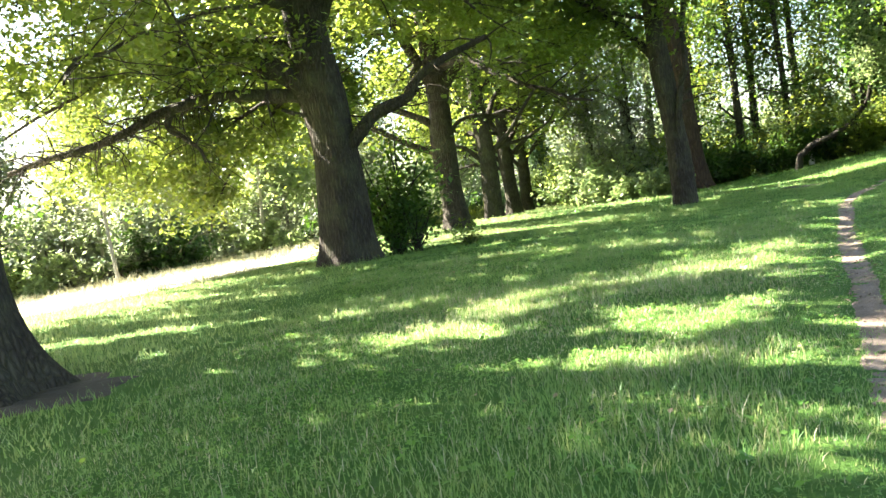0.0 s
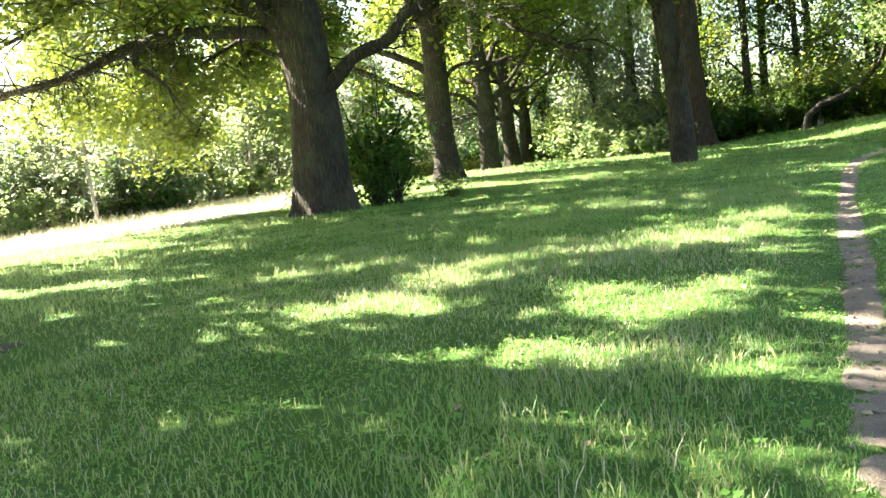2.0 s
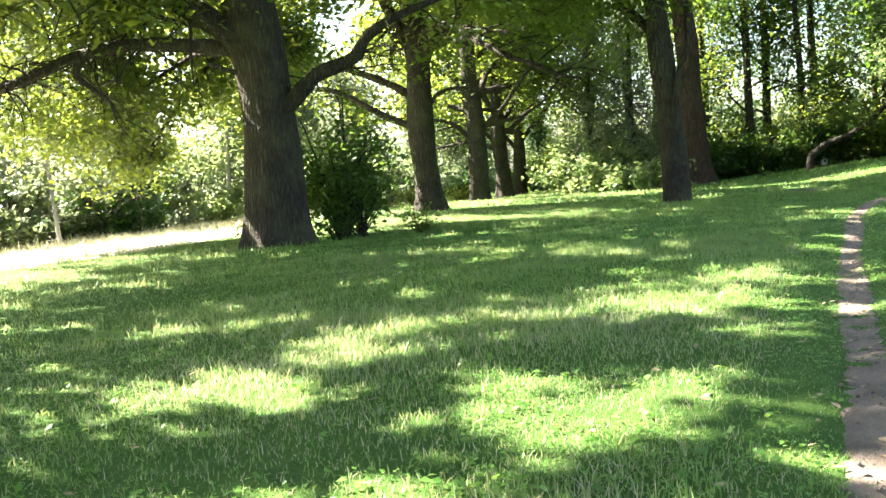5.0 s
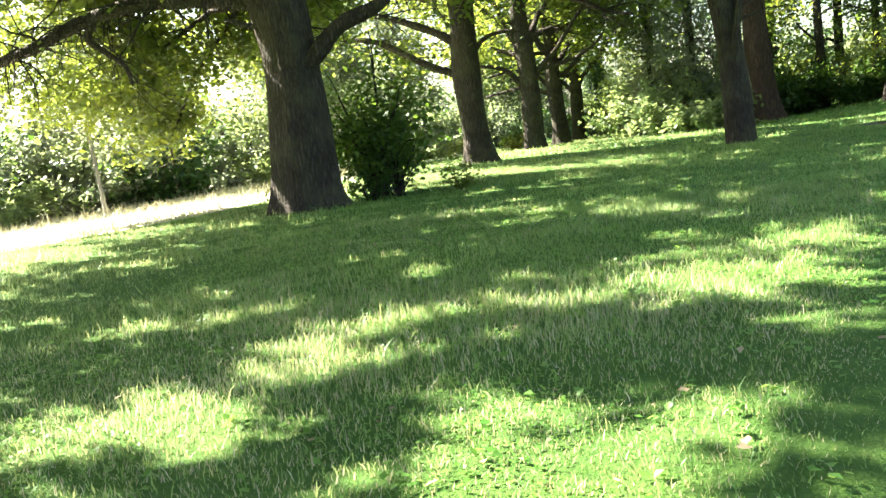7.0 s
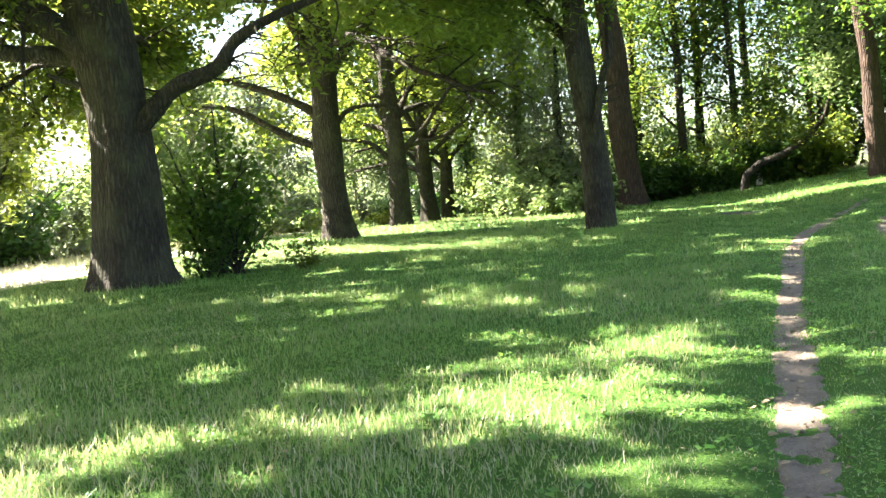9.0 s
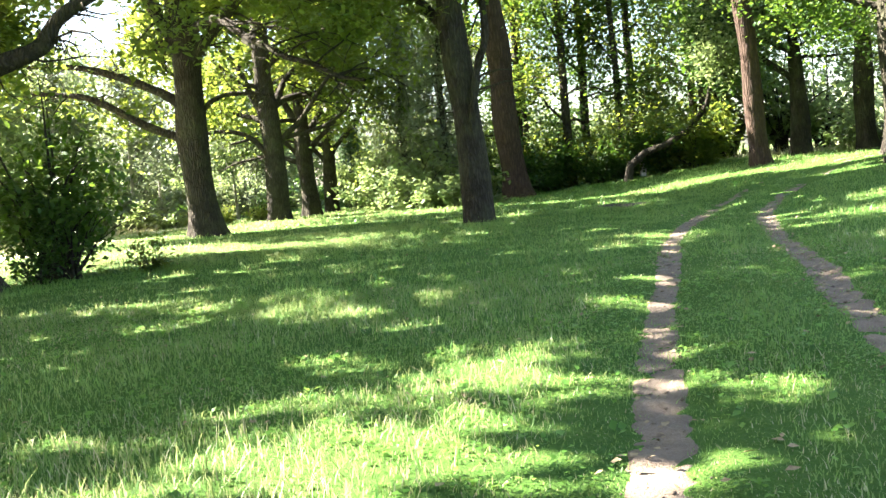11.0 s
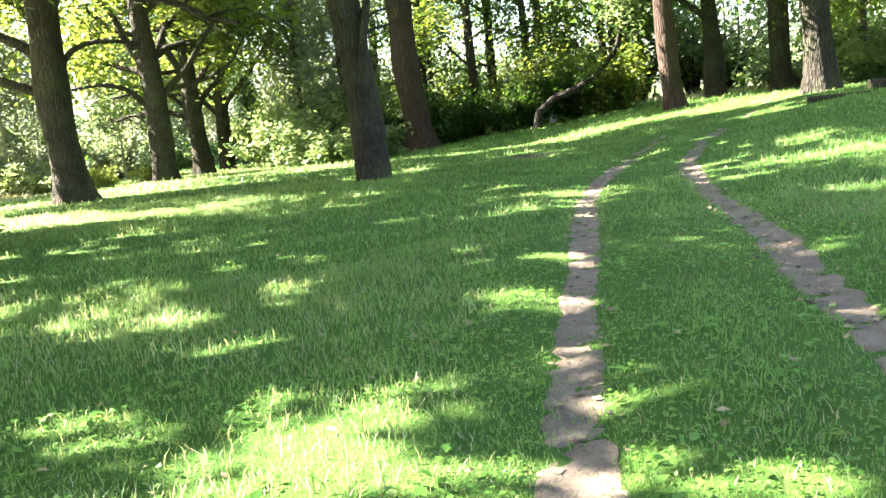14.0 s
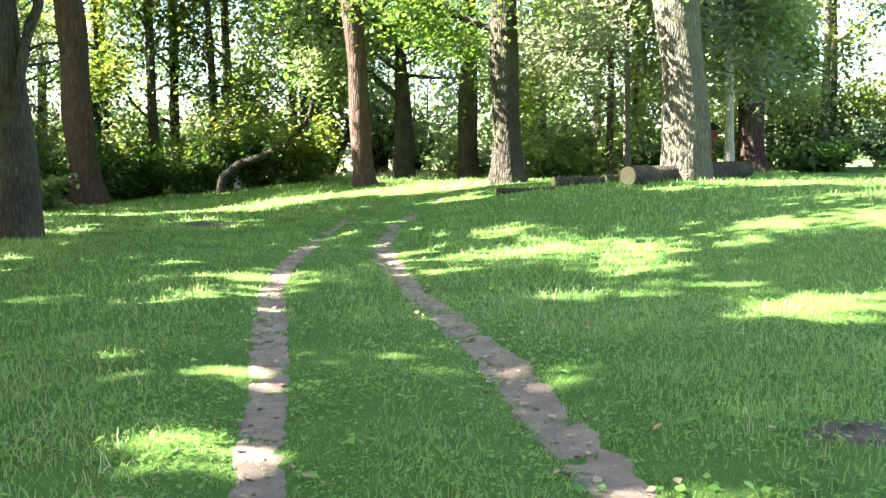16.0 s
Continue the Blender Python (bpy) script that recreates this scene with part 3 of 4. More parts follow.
def build_field():
    """The mown field in the west, a sheet just over the turf."""
    ys = np.linspace(4, 88, 170)
    t = np.linspace(0, 1, 26) ** 1.5
    X = field_edge(ys)[:, None] - 0.4 - t[None] * 45
    Y = np.repeat(ys[:, None], 26, 1)
    x, y = X.ravel(), Y.ravel()
    z = surface_z(x, y) + np.where(np.tile(t, 170) == 0, -0.02, 0.03)
    i = (np.arange(169)[:, None] * 26 + np.arange(25)[None]).reshape(-1, 1)
    tagged(new("field", fast_mesh("field", np.stack([x, y, z], 1), i + np.array([[0, 26, 27, 1]]), FIELD, True)), "sunlit pale mown field beyond the oaks", "field", kind="structure")


build_field()
# dry stalks scattered in the turf
x, y = strew(*NEAR, 160, g)
k = soft_noise(x, y, 1.3, 40) > g.uniform(0.2, 0.7, len(x))
grass_field("dry_grass", x[k], y[k], 0.07, 0.003, GRASS_DRY, g, "dry yellow stalks lying between the green grass")
# a drier, paler stretch of the meadow beside the track; the paleness also stands in for bright sun on its patches
x, y = strew(-3.0, 6.5, 7.5, 16.5, 420, g)
k = ((x - 1.8) / 4.6) ** 2 + ((y - 12.0) / 4.3) ** 2 < g.uniform(0.2, 1.1, len(x)) * (0.4 + 1.2 * soft_noise(x, y, 1.9, 43))
grass_field("dry_grass", x[k], y[k], 0.06, 0.0035, GRASS_DRY, g, "pale dry blades in the drier stretch of the meadow, also standing in for bright sun")



# blades that hang over the rims of the tracks
q = np.concatenate([LINE_W, LINE_E])
q = q[(q[:, 1] > 4) & (q[:, 1] < 34)]
q = q[g.integers(0, len(q), 60000)] + g.normal(0, 0.2, (60000, 2))
grass_field("grass", q[:, 0], q[:, 1], 0.06, 0.0038, GRASS, g, "ragged grass along the rims of the wheel tracks", True, 0.125)


def soil_crumbs(count):
    """Clods and crumbs of earth on the tracks."""
    h = np.random.default_rng(77)
    p = np.concatenate([LINE_W, LINE_E])
    p = p[(p[:, 1] > 5) & (p[:, 1] < 32)]
    p = p[h.integers(0, len(p), count)] + h.normal(0, 0.1, (count, 2))
    r = 0.004 + 0.008 * h.gamma(1.2, 0.6, count)
    c = np.column_stack([p, surface_z(p[:, 0], p[:, 1]) + 0.012 + r * 0.3])
    corner = np.array(((1, 0, 0), (0, 1, 0), (-1, 0, 0), (0, -1, 0), (0, 0, 0.7), (0, 0, -0.7)), float)
    v = c[:, None] + corner[None] * (r[:, None] * h.uniform(0.6, 1.4, (count, 6)))[..., None] + h.normal(0, 0.15, (count, 6, 3)) * r[:, None, None]
    tri = np.array(((0, 1, 4), (1, 2, 4), (2, 3, 4), (3, 0, 4), (1, 0, 5), (2, 1, 5), (3, 2, 5), (0, 3, 5)))
    f = (np.arange(count)[:, None, None] * 6 + tri[None]).reshape(-1, 3)
    tagged(new("soil_crumbs", fast_mesh("soil_crumbs", v.reshape(-1, 3), f, SOIL, True)), "small clods and crumbs of brown soil", "soil", kind="stuff")


soil_crumbs(900)


def weeds(x, y, size, material, name, label, g, lift=0.03):
    """Small broad leaves of clover, plantain and dandelion."""
    keep = to_ruts(x, y) > 0.2
    x, y = x[keep], y[keep]
    c = np.stack([x, y, surface_z(x, y) + lift], 1)
    me = leaf_mesh(name, c, size, material, g, (0.05, 0.05, 0.012), 0.3, 1.2)
    tagged(new(name, me), label, "weeds", kind="stuff")


x, y = strew(*NEAR, 260, g)
k = soft_noise(x, y, 1.6, 50) > 0.5
weeds(x[k], y[k], 0.028, WEED, "clover", "low green clover leaves in the turf", g)
x, y = strew(*NEAR, 5, g)
x, y = np.repeat(x, 4), np.repeat(y, 4)
weeds(x, y, 0.05, WEED, "plantain", "broad green plantain and dandelion leaves", g, 0.04)
x, y = strew(-1.0, 12.0, 6.0, 34.0, 2.0, g)
c = np.stack([x, y, surface_z(x, y) + 0.03], 1)
tagged(new("fallen_leaves", leaf_mesh("fallen_leaves", c, 0.045, FALLEN, g, 0.01, 0.25, 1.5)), "dry brown fallen oak leaves lying on the grass", "leaf litter", kind="stuff")
# leaf litter and crumbs on the bare tracks
q = np.concatenate([LINE_W, LINE_E])
q = q[(q[:, 1] > 5) & (q[:, 1] < 36)]
q = q[g.integers(0, len(q), 520)] + g.normal(0, 0.12, (520, 2))
c = np.column_stack([q, surface_z(q[:, 0], q[:, 1]) + 0.022])
tagged(new("fallen_leaves", leaf_mesh("fallen_leaves", c, 0.045, FALLEN, g, 0.004, 0.2, 1.5)), "dry leaf crumbs scattered on the bare soil", "leaf litter", kind="stuff")


def bare_patch(x, y, rx, ry, seed, label):
    """An uneven scrap of bare earth, a little above the turf."""
    ang = np.linspace(0, 6.2832, 40, endpoint=False)
    h = np.random.default_rng(seed)
    edge = 1 + 0.12 * np.sin(3 * ang + h.uniform(0, 6)) + 0.1 * np.sin(7 * ang + h.uniform(0, 6)) + h.normal(0, 0.04, 40)
    rings = np.linspace(0.02, 1, 9)
    px = (x + rx * rings[:, None] * (edge * np.cos(ang))[None]).ravel()
    py = (y + ry * rings[:, None] * (edge * np.sin(ang))[None]).ravel()
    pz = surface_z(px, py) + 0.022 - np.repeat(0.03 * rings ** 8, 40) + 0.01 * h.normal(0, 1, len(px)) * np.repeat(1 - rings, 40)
    i = np.arange(8)[:, None] * 40
    j = np.arange(40)[None]
    f = np.stack([i + j, i + (j + 1) % 40, i + 40 + (j + 1) % 40, i + 40 + j], -1).reshape(-1, 4)
    tagged(new("bare_ground", fast_mesh("bare_ground", np.stack([px, py, pz], 1), f, SOIL_DARKENED, True)), label, "ground", kind="structure")


# bare soil at the oak's foot, with some shade put into its colour
bare_patch(-5.1, 10.4, 1.5, 1.3, 1, "bare earth round the oak's foot, its colour darkened for shade")
bare_patch(11.4, 39.6, 0.8, 1.0, 2, "small bare patch in the grass")
bare_patch(9.6, 17.7, 0.28, 0.22, 3, "little mound of bare earth in the grass")


# ---- the oak row, west of the track ----
OAK = "old oak with deeply furrowed bark standing in the grass"
tree("oak_tree", -5.6, 10.7, 0.62, 25, "old oak with a broad flared trunk on bare shaded soil", 3,
     limbs=[(5.6 + 0.32 * k, 70 + 137.5 * k, 11 - 0.12 * k, 8 + 1.6 * k, 0.1, 0.055) for k in range(28)] + [(6.0 + 0.7 * k, 120 + 11 * k, 14, 8, 0.05, 0.07) for k in range(7)],
     count=1, first=14.0, spread=10.5, leaves=95000, leaf=0.13, top_size=1.8, gaps=True, sides=48, rings=40, lean=(-0.06, 0.0), group="oak row", flare=0.7, droop=0.2, low_west=5.0, low_east=5.2, front=6.0, clump=0.7)
LOW_LIMBS = ((4.9, 150, 9, 0, 0.2, 0.08), (5.2, 120, 9, 4, 0.25, 0.08), (5.0, 138, 10, 0, 0.2, 0.08), (5.4, 170, 9, 2, 0.25, 0.08), (5.2, 108, 8, 6, 0.2, 0.1), (5.6, 125, 10, 12, 0.2, 0.1))
HIGH_LIMBS = (
    (8.0, 275, 12, 18, 0.0, 0.16), (9.2, 250, 12, 20, 0.0, 0.16), (7.4, 232, 11.5, 14, 0.1, 0.15), (8.5, 214, 11, 18, 0.1, 0.15), (10.4, 290, 12, 22, 0.0, 0.16),
    (12.0, 268, 11, 22, 0.0, 0.15), (8.4, 226, 14, 8, 0.0, 0.08), (9.6, 206, 14, 8, 0.0, 0.08), (11.0, 218, 14, 6, 0.0, 0.08), (7.6, 238, 14, 10, 0.0, 0.08), (7.0, 350, 7.0, 50, 0.1, 0.24), (6.6, 25, 7, 55, 0.1, 0.26), (6.5, 200, 9.5, 12, 0.45, 0.15))
# limbs of the old oak: the long one to the west with its hanging side branch, a stub, the bent one to the east, the fork
OAK_LIMBS = (
    (((-0.5, 0, 4.7), (-1.0, -0.1, 4.95), (-2.1, -0.3, 5.12), (-3.4, -0.5, 5.2), (-4.7, -0.6, 5.0), (-5.8, -0.7, 4.6), (-6.9, -0.8, 4.3), (-8.2, -0.8, 4.15), (-9.6, -0.5, 3.9)), 0.23, 0.08, 70, 0.8),
    (((-4.5, -0.6, 5.0), (-4.65, -0.7, 4.55), (-4.25, -0.75, 4.2), (-3.8, -0.8, 3.8), (-3.7, -0.8, 3.4)), 0.11, 0.035, 8, 1.0),
    (((-0.5, -0.3, 4.3), (-0.95, -0.4, 4.4), (-1.4, -0.45, 4.6)), 0.09, 0.05, 0, 0.0),
    (((0.1, -0.2, 3.1), (0.55, -0.3, 3.5), (1.2, -0.3, 4.1), (2.15, -0.3, 4.45), (2.55, -0.3, 4.95), (3.3, -0.3, 5.35), (4.6, -0.2, 5.8)), 0.25, 0.08, 16, 0.3),
    (((-0.3, -0.1, 4.7), (-1.1, -0.25, 5.5), (-2.2, -0.35, 6.2), (-3.6, -0.4, 6.9), (-5.4, -0.4, 7.5)), 0.4, 0.16, 24, 0.9))
tree("oak_tree", -4.2, 28.6, 0.71, 25, "old oak with furrowed bark and a long low limb", 5,
     limbs=HIGH_LIMBS + LOW_LIMBS + tuple((8.5 + 0.6 * k, 20 + 22 * k, 12, 12, 0.0, 0.08) for k in range(8)), drawn=OAK_LIMBS,
     count=12, first=7.4, spread=10.0, leaves=140000, leaf=0.14, top_size=1.8, west_share=3.2, gaps=True, sides=64, lean=(-0.06, 0.0), rings=44, group="oak row", flare=0.8, droop=0.2, low_west=1.7, low_east=4.5, front=6.0, front_wide=14, clump=0.36)
SECOND_LIMBS = (
    (((-0.1, 0, 3.2), (-0.5, 0, 3.55), (-1.6, 0, 4.05), (-3.2, 0, 5.05), (-4.0, 0, 5.35), (-5.6, 0.2, 5.6)), 0.21, 0.07, 14, 0.4),
    (((-0.1, 0, 4.0), (-0.4, 0, 4.6), (-0.85, 0, 5.1), (-2.0, 0, 5.7), (-3.15, 0, 6.15), (-4.2, 0, 6.4), (-5.6, 0, 6.5)), 0.23, 0.07, 14, 0.4),
    (((0.1, 0, 5.6), (0.4, 0, 6.6), (1.6, 0, 7.9), (2.5, 0, 8.9), (3.6, 0, 10.2)), 0.28, 0.14, 10, 0.1),
    (((-0.2, 0, 5.8), (-0.4, 0, 6.9), (-1.2, 0, 8.6), (-1.7, 0, 9.8)), 0.32, 0.2, 8, 0.1),
    (((0.2, 0, 4.2), (0.7, 0, 4.8), (1.6, 0.1, 5.0), (2.8, 0.1, 4.8)), 0.12, 0.05, 8, 0.5))
tree("oak_tree", -2.3, 45.8, 0.55, 25, OAK, 8, limbs=((6.4, 100, 7, 50, 0, 0.24),) + tuple((9.0 + 0.5 * k, 180 + 27 * k, 11, 12, 0.0, 0.07) for k in range(8)), drawn=SECOND_LIMBS, count=11, first=6.5, spread=9.5, leaves=48000, leaf=0.16, top_size=1.8, gaps=True, lean=(-0.02, 0), group="oak row", droop=0.2, low_west=3.2, low_east=4.4, front=8, front_wide=14, clump=0.4)
FAR_LIMBS = ((((0, 0, 3.0), (-0.5, 0, 3.6), (-1.3, 0, 4.4), (-2.6, 0, 4.7), (-4.2, 0, 4.5)), 0.19, 0.06, 8, 0.4), (((0.1, 0, 3.4), (0.6, 0, 4.2), (1.5, 0, 5.0), (2.6, 0, 6.4), (3.4, 0, 7.4)), 0.2, 0.07, 8, 0.2), (((0, 0, 5.0), (-0.8, 0, 6.2), (-1.4, 0, 7.8), (-2.4, 0, 9.0)), 0.24, 0.1, 8, 0.1))
tree("oak_tree", -0.9, 60.0, 0.52, 24, OAK, 11, limbs=((4.0, 20, 6, 8, 0.1, 0.15), (4.6, 165, 6, 35, 0.1, 0.17), (5.4, 60, 7, 50, 0, 0.2)), drawn=FAR_LIMBS, count=12, first=5.0, spread=8.5, leaves=20000, leaf=0.22, top_size=1.7, gaps=True, lean=(-0.02, 0), group="oak row", droop=0.2, low_west=4.4, low_east=4.4, front=8, front_wide=14)
tree("oak_tree", 0.2, 67.5, 0.48, 18, OAK, 14, limbs=((3.0, 165, 6, 28, 0.2, 0.17), (4.4, 40, 7, 45, 0, 0.19)), drawn=FAR_LIMBS, count=12, first=5.0, spread=8.0, leaves=12000, leaf=0.26, gaps=True, lean=(-0.02, 0), group="oak row", droop=0.2, low_west=4.4, low_east=4.6, front=8, front_wide=14)
tree("oak_tree", 1.2, 73.5, 0.42, 17, OAK, 17, limbs=((3.4, 10, 8, 38, -0.2, 0.17), (4.0, 150, 6, 40, 0, 0.17)), drawn=FAR_LIMBS, count=11, first=5.0, spread=7.5, leaves=8500, leaf=0.25, lean=(0.0, 0), group="oak row", droop=0.2, low_west=4.6, low_east=5.4, front=8, front_wide=14)
tree("oak_tree", -7.0, -8.5, 0.6, 25, OAK, 23, count=13, first=4.0, spread=10.5, leaves=42000, leaf=0.28, gaps=True, group="oak row", droop=0.25, clump=0.7)

# ---- trees by the track ----
tree("park_tree", 6.8, 37.9, 0.42, 17, "slender grey-brown tree with a forked trunk in the grass", 31, limbs=((4.8, 150, 5, 66, 0, 0.2),), drawn=((((-0.05, -0.22, 2.5), (0.02, -0.38, 3.1), (0.12, -0.42, 3.7), (0.3, -0.4, 4.5), (0.55, -0.3, 5.2), (0.6, -0.25, 6.6), (1.0, -0.2, 8.2)), 0.13, 0.1, 8, 0.1),), count=11, first=6.5, spread=8.0, leaves=36000, leaf=0.17, top_size=1.9, lean=(-0.05, 0), bark_mat=BARK_OAK, leaf_mat=LEAF_OAK, gaps=True, flare=0.28, droop=0.2, low_west=5.2, low_east=5.0, front=6.5, trunk_share=0.75)
tree("pine_tree", 10.75, 57.5, 0.62, 24, "tall pine with reddish furrowed bark at the wood's edge", 33, count=9, first=10, spread=5.5, leaves=15000, leaf=0.28, lean=(-0.055, 0), bark_mat=BARK_PINE, leaf_mat=LEAF_DEEP, trunk_share=0.85, flare=0.55, low_west=9, low_east=9, front=11)
tree("pine_tree", 19.4, 48.4, 0.37, 22, "leaning slender pine with sunlit reddish bark", 35, count=9, first=8, spread=5, leaves=15000, leaf=0.17, lean=(-0.07, 0), gaps=True, bark_mat=BARK_PINE, leaf_mat=LEAF_PALE, trunk_share=0.85, low_west=5, low_east=4, front=9)
tree("park_tree", 22.8, 52.5, 0.42, 15, "knobbly forked tree beside the track", 37, limbs=((3.2, 160, 6, 50, 0, 0.17), (3.6, 60, 6, 65, 0, 0.17)), count=8, first=4.0, spread=5.5, leaves=14000, leaf=0.15, gaps=True, bark_mat=BARK_DARK, leaf_mat=LEAF_PALE, trunk_share=0.4, low_west=3.2, low_east=3.0)
tree("oak_tree", 21.5, 41.8, 0.47, 19, "stout dark oak with leafy shoots round its trunk", 39, limbs=((5.0, 140, 5, 66, 0, 0.25),), count=10, first=4.0, spread=6.0, leaves=24000, leaf=0.13, gaps=True, bark_mat=BARK_DARK, leaf_mat=LEAF_BUSH, low_west=2.4, low_east=2.4, front=2.6, trunk_share=0.75)
tree("park_tree", 24.5, 49.8, 0.4, 18, "dark tree beyond the track", 41, count=9, first=4.0, spread=6, leaves=14000, leaf=0.14, gaps=True, bark_mat=BARK_DARK, leaf_mat=LEAF_BUSH, low_west=3, low_east=3, front=4)
tree("oak_tree", 24.65, 36.8, 0.66, 22, "thick straight grey oak trunk beside a felled log", 43, limbs=((6.0, 165, 5.5, 10, 0.6, 0.12), (6.2, 30, 5, 12, 0.7, 0.12)), count=11, first=8.0, spread=9.0, leaves=30000, leaf=0.13, top_size=2.0, bark_mat=BARK_GREY, leaf_mat=LEAF_PALE, gaps=True, sides=48, rings=40, lean=(-0.065, 0), flare=0.45, trunk_share=0.75, low_west=3.0, low_east=3.6, front=9)
tree("young_tree", 30.6, 41.5, 0.17, 9, "thin young pale-barked tree", 45, count=9, first=2.6, spread=3.0, leaves=9000, leaf=0.17, bark_mat=BARK_PALE, leaf_mat=LEAF_PALE, trunk_share=0.8, low_west=2.4, low_east=2.4, front=3)
tree("young_tree", 25.4, 40.6, 0.11, 9, "young tree with pale sunlit sprays of leaves", 49, count=14, first=3.0, spread=4.2, leaves=15000, leaf=0.14, bark_mat=BARK_GREY, leaf_mat=LEAF_GREY, trunk_share=0.85, low_west=3.0, low_east=3.0, front=3.0, clump=0.4)
tree("broken_tree", 37.8, 47.8, 0.6, 9, "broken trunk with torn reddish wood and leafy shoots", 47, count=8, first=3.2, spread=3.5, leaves=8000, leaf=0.22, bark_mat=BARK_PINE, leaf_mat=LEAF_PALE, trunk_share=0.75, low_west=3, low_east=3, front=4)

# shrubs at the oak's foot
shrub("shrub", -3.2, 31.2, 1.6, 1.2, 4.8, 3900, 0.13, LEAF_BUSH, "tall open green bush behind the old oak", 51, 7, group="bushes by the oak", low=0.4)
shrub("shrub", -2.6, 30.6, 0.8, 0.7, 2.4, 650, 0.11, LEAF_BUSH, "leafy bush with bare lower stems beside the old oak", 52, 6, group="bushes by the oak", low=0.5)
shrub("shrub", -3.1, 29.9, 0.7, 0.5, 1.2, 500, 0.085, LEAF_DEEP, "low dark shoots at the oak's foot", 53, 5, group="bushes by the oak")
shrub("shrub", -1.0, 30.6, 0.35, 0.3, 0.9, 420, 0.085, LEAF_OAK, "small sprig of leaves in the grass", 56, 4, group="bushes by the oak")
shrub("shrub", -5.2, 29.2, 0.4, 0.4, 1.1, 600, 0.07, LEAF_OAK, "thin green shoots at the oak's foot", 54, 4, group="bushes by the oak")

# ---- wood to the east and north ----
g = np.random.default_rng(61)
EDGE = [(3.2, 79), (6.0, 72), (9, 64), (13.5, 62.5), (17, 59), (20.0, 55.5)]
line = smooth_line(EDGE, 1.0)
for i, (px, py) in enumerate(line[::2]):
    mat = (LEAF_PALE, LEAF_OAK)[i % 2] if px < 8.5 else (LEAF_DEEP, LEAF_OAK, LEAF_DEEP)[i % 3]
    tall = g.uniform(3.5, 5.5) if px < 8.5 else g.uniform(2.4, 4.4)
    shrub("wood_shrub", px + g.normal(0, 0.5), py + g.normal(0, 0.6), 2.0, 1.6, tall, 3800, 0.18, mat, "dense bush of the wood's edge", 100 + i, 6, group="wood edge bushes")
for i, (px, py, tall, r, lx) in enumerate(((8.5, 69, 17, 0.24, -0.03), (12.2, 65, 18, 0.2, 0.02), (14.6, 63, 19, 0.24, -0.01), (16.2, 66, 18, 0.26, 0.01), (17.4, 62.5, 19, 0.2, -0.02), (19.0, 66, 20, 0.25, 0.0),
                                        (21.0, 60, 18, 0.2, 0.01), (22.6, 66, 19, 0.24, -0.02), (10.5, 73, 19, 0.26, 0.02), (14, 74, 20, 0.25, 0.0), (6.6, 80, 16, 0.25, 0.0), (24.5, 70, 18, 0.25, 0.0))):
    tree("woodland_tree", px, py, r, tall, "tall thin dark tree in the shade of the wood", 200 + i, count=11, first=2.4, spread=4.6, leaves=7000, leaf=0.18, bark_mat=BARK_DARK, leaf_mat=(LEAF_BUSH, LEAF_OAK, LEAF_BUSH)[i % 3],
         lean=(lx, 0), sides=10, rings=12, trunk_share=0.85, clump=0.7, twig_share=0.2, group="woodland trees", flare=0.2, low_west=1.2, low_east=1.2, front=1.6)
BACK = [(11, 78), (16, 72), (21, 68), (26, 64), (31, 66), (36, 62), (42, 58), (48, 52), (54, 45), (58, 38)]
for i, (px, py) in enumerate(smooth_line(BACK, 1.0)[::4]):
    shrub("wood_shrub", px + g.normal(0, 0.8), py + g.normal(0, 0.8), 3.0, 2.4, g.uniform(4.5, 9.0), 1900, 0.28, (LEAF_PALE, LEAF_OAK, LEAF_PALE)[i % 3], "leafy bush deep in the wood", 150 + i, 6, group="wood bushes")
for i, (px, py, w, tall) in enumerate(((5.7, 57, 1.5, 3.0), (4.6, 63, 1.7, 3.8), (6.9, 53.5, 1.1, 1.5), (8.4, 54.5, 1.2, 1.8), (6.6, 60, 1.6, 4.2))):
    shrub("hedge_bush", px, py, w, w, tall, 2600, 0.2, LEAF_PALE, "pale sunlit bush at the avenue's east side", 170 + i, 6, group="hedge bushes")
conifer("spruce_tree", 7.8, 61.5, 0.2, 15, "spruce with drooping grey-green boughs", 71, 11000, 1.0, 3.6, LEAF_GREY)
conifer("spruce_tree", 5.8, 67.0, 0.2, 13, "spruce with drooping grey-green boughs at the wood's edge", 73, 9000, 0.8, 3.4, LEAF_GREY)
conifer("fir_tree", 2.6, 80.0, 0.18, 6, "dark blue-green young fir at the avenue's end", 75, 8000, 0.3, 2.2, NEEDLE)


def slanting_trunk():
    """A bent trunk that leans far out of the thicket."""
    base = new("leaning_tree")
    base.location = (16.0, 56.6, float(ground_z(16.0, 56.6)))
    p = np.array([(0, 0, -0.2), (0.15, -0.1, 0.7), (0.8, -0.5, 1.25), (1.7, -0.9, 1.55), (2.7, -1.4, 2.1), (3.5, -1.8, 3.2), (3.9, -2.0, 4.8), (4.2, -2.1, 6.6), (4.5, -2.2, 8.4)])
    v, f = tube(p, np.linspace(0.21, 0.07, len(p)), 10, 0.04, 0.2, 5)
    child("trunk", fast_mesh("trunk", v, f, BARK_DARK, True), base)
    h = np.random.default_rng(5)
    c = p[6:][h.integers(0, 3, 2600)] + np.array((0.3, 0, 0.6))
    child("crown", leaf_mesh("crown", c, 0.28, LEAF_DEEP, h, 0.9), base, "", "stuff")
    tagged(base, "dark bent trunk leaning out of the thicket", "tree")


slanting_trunk()

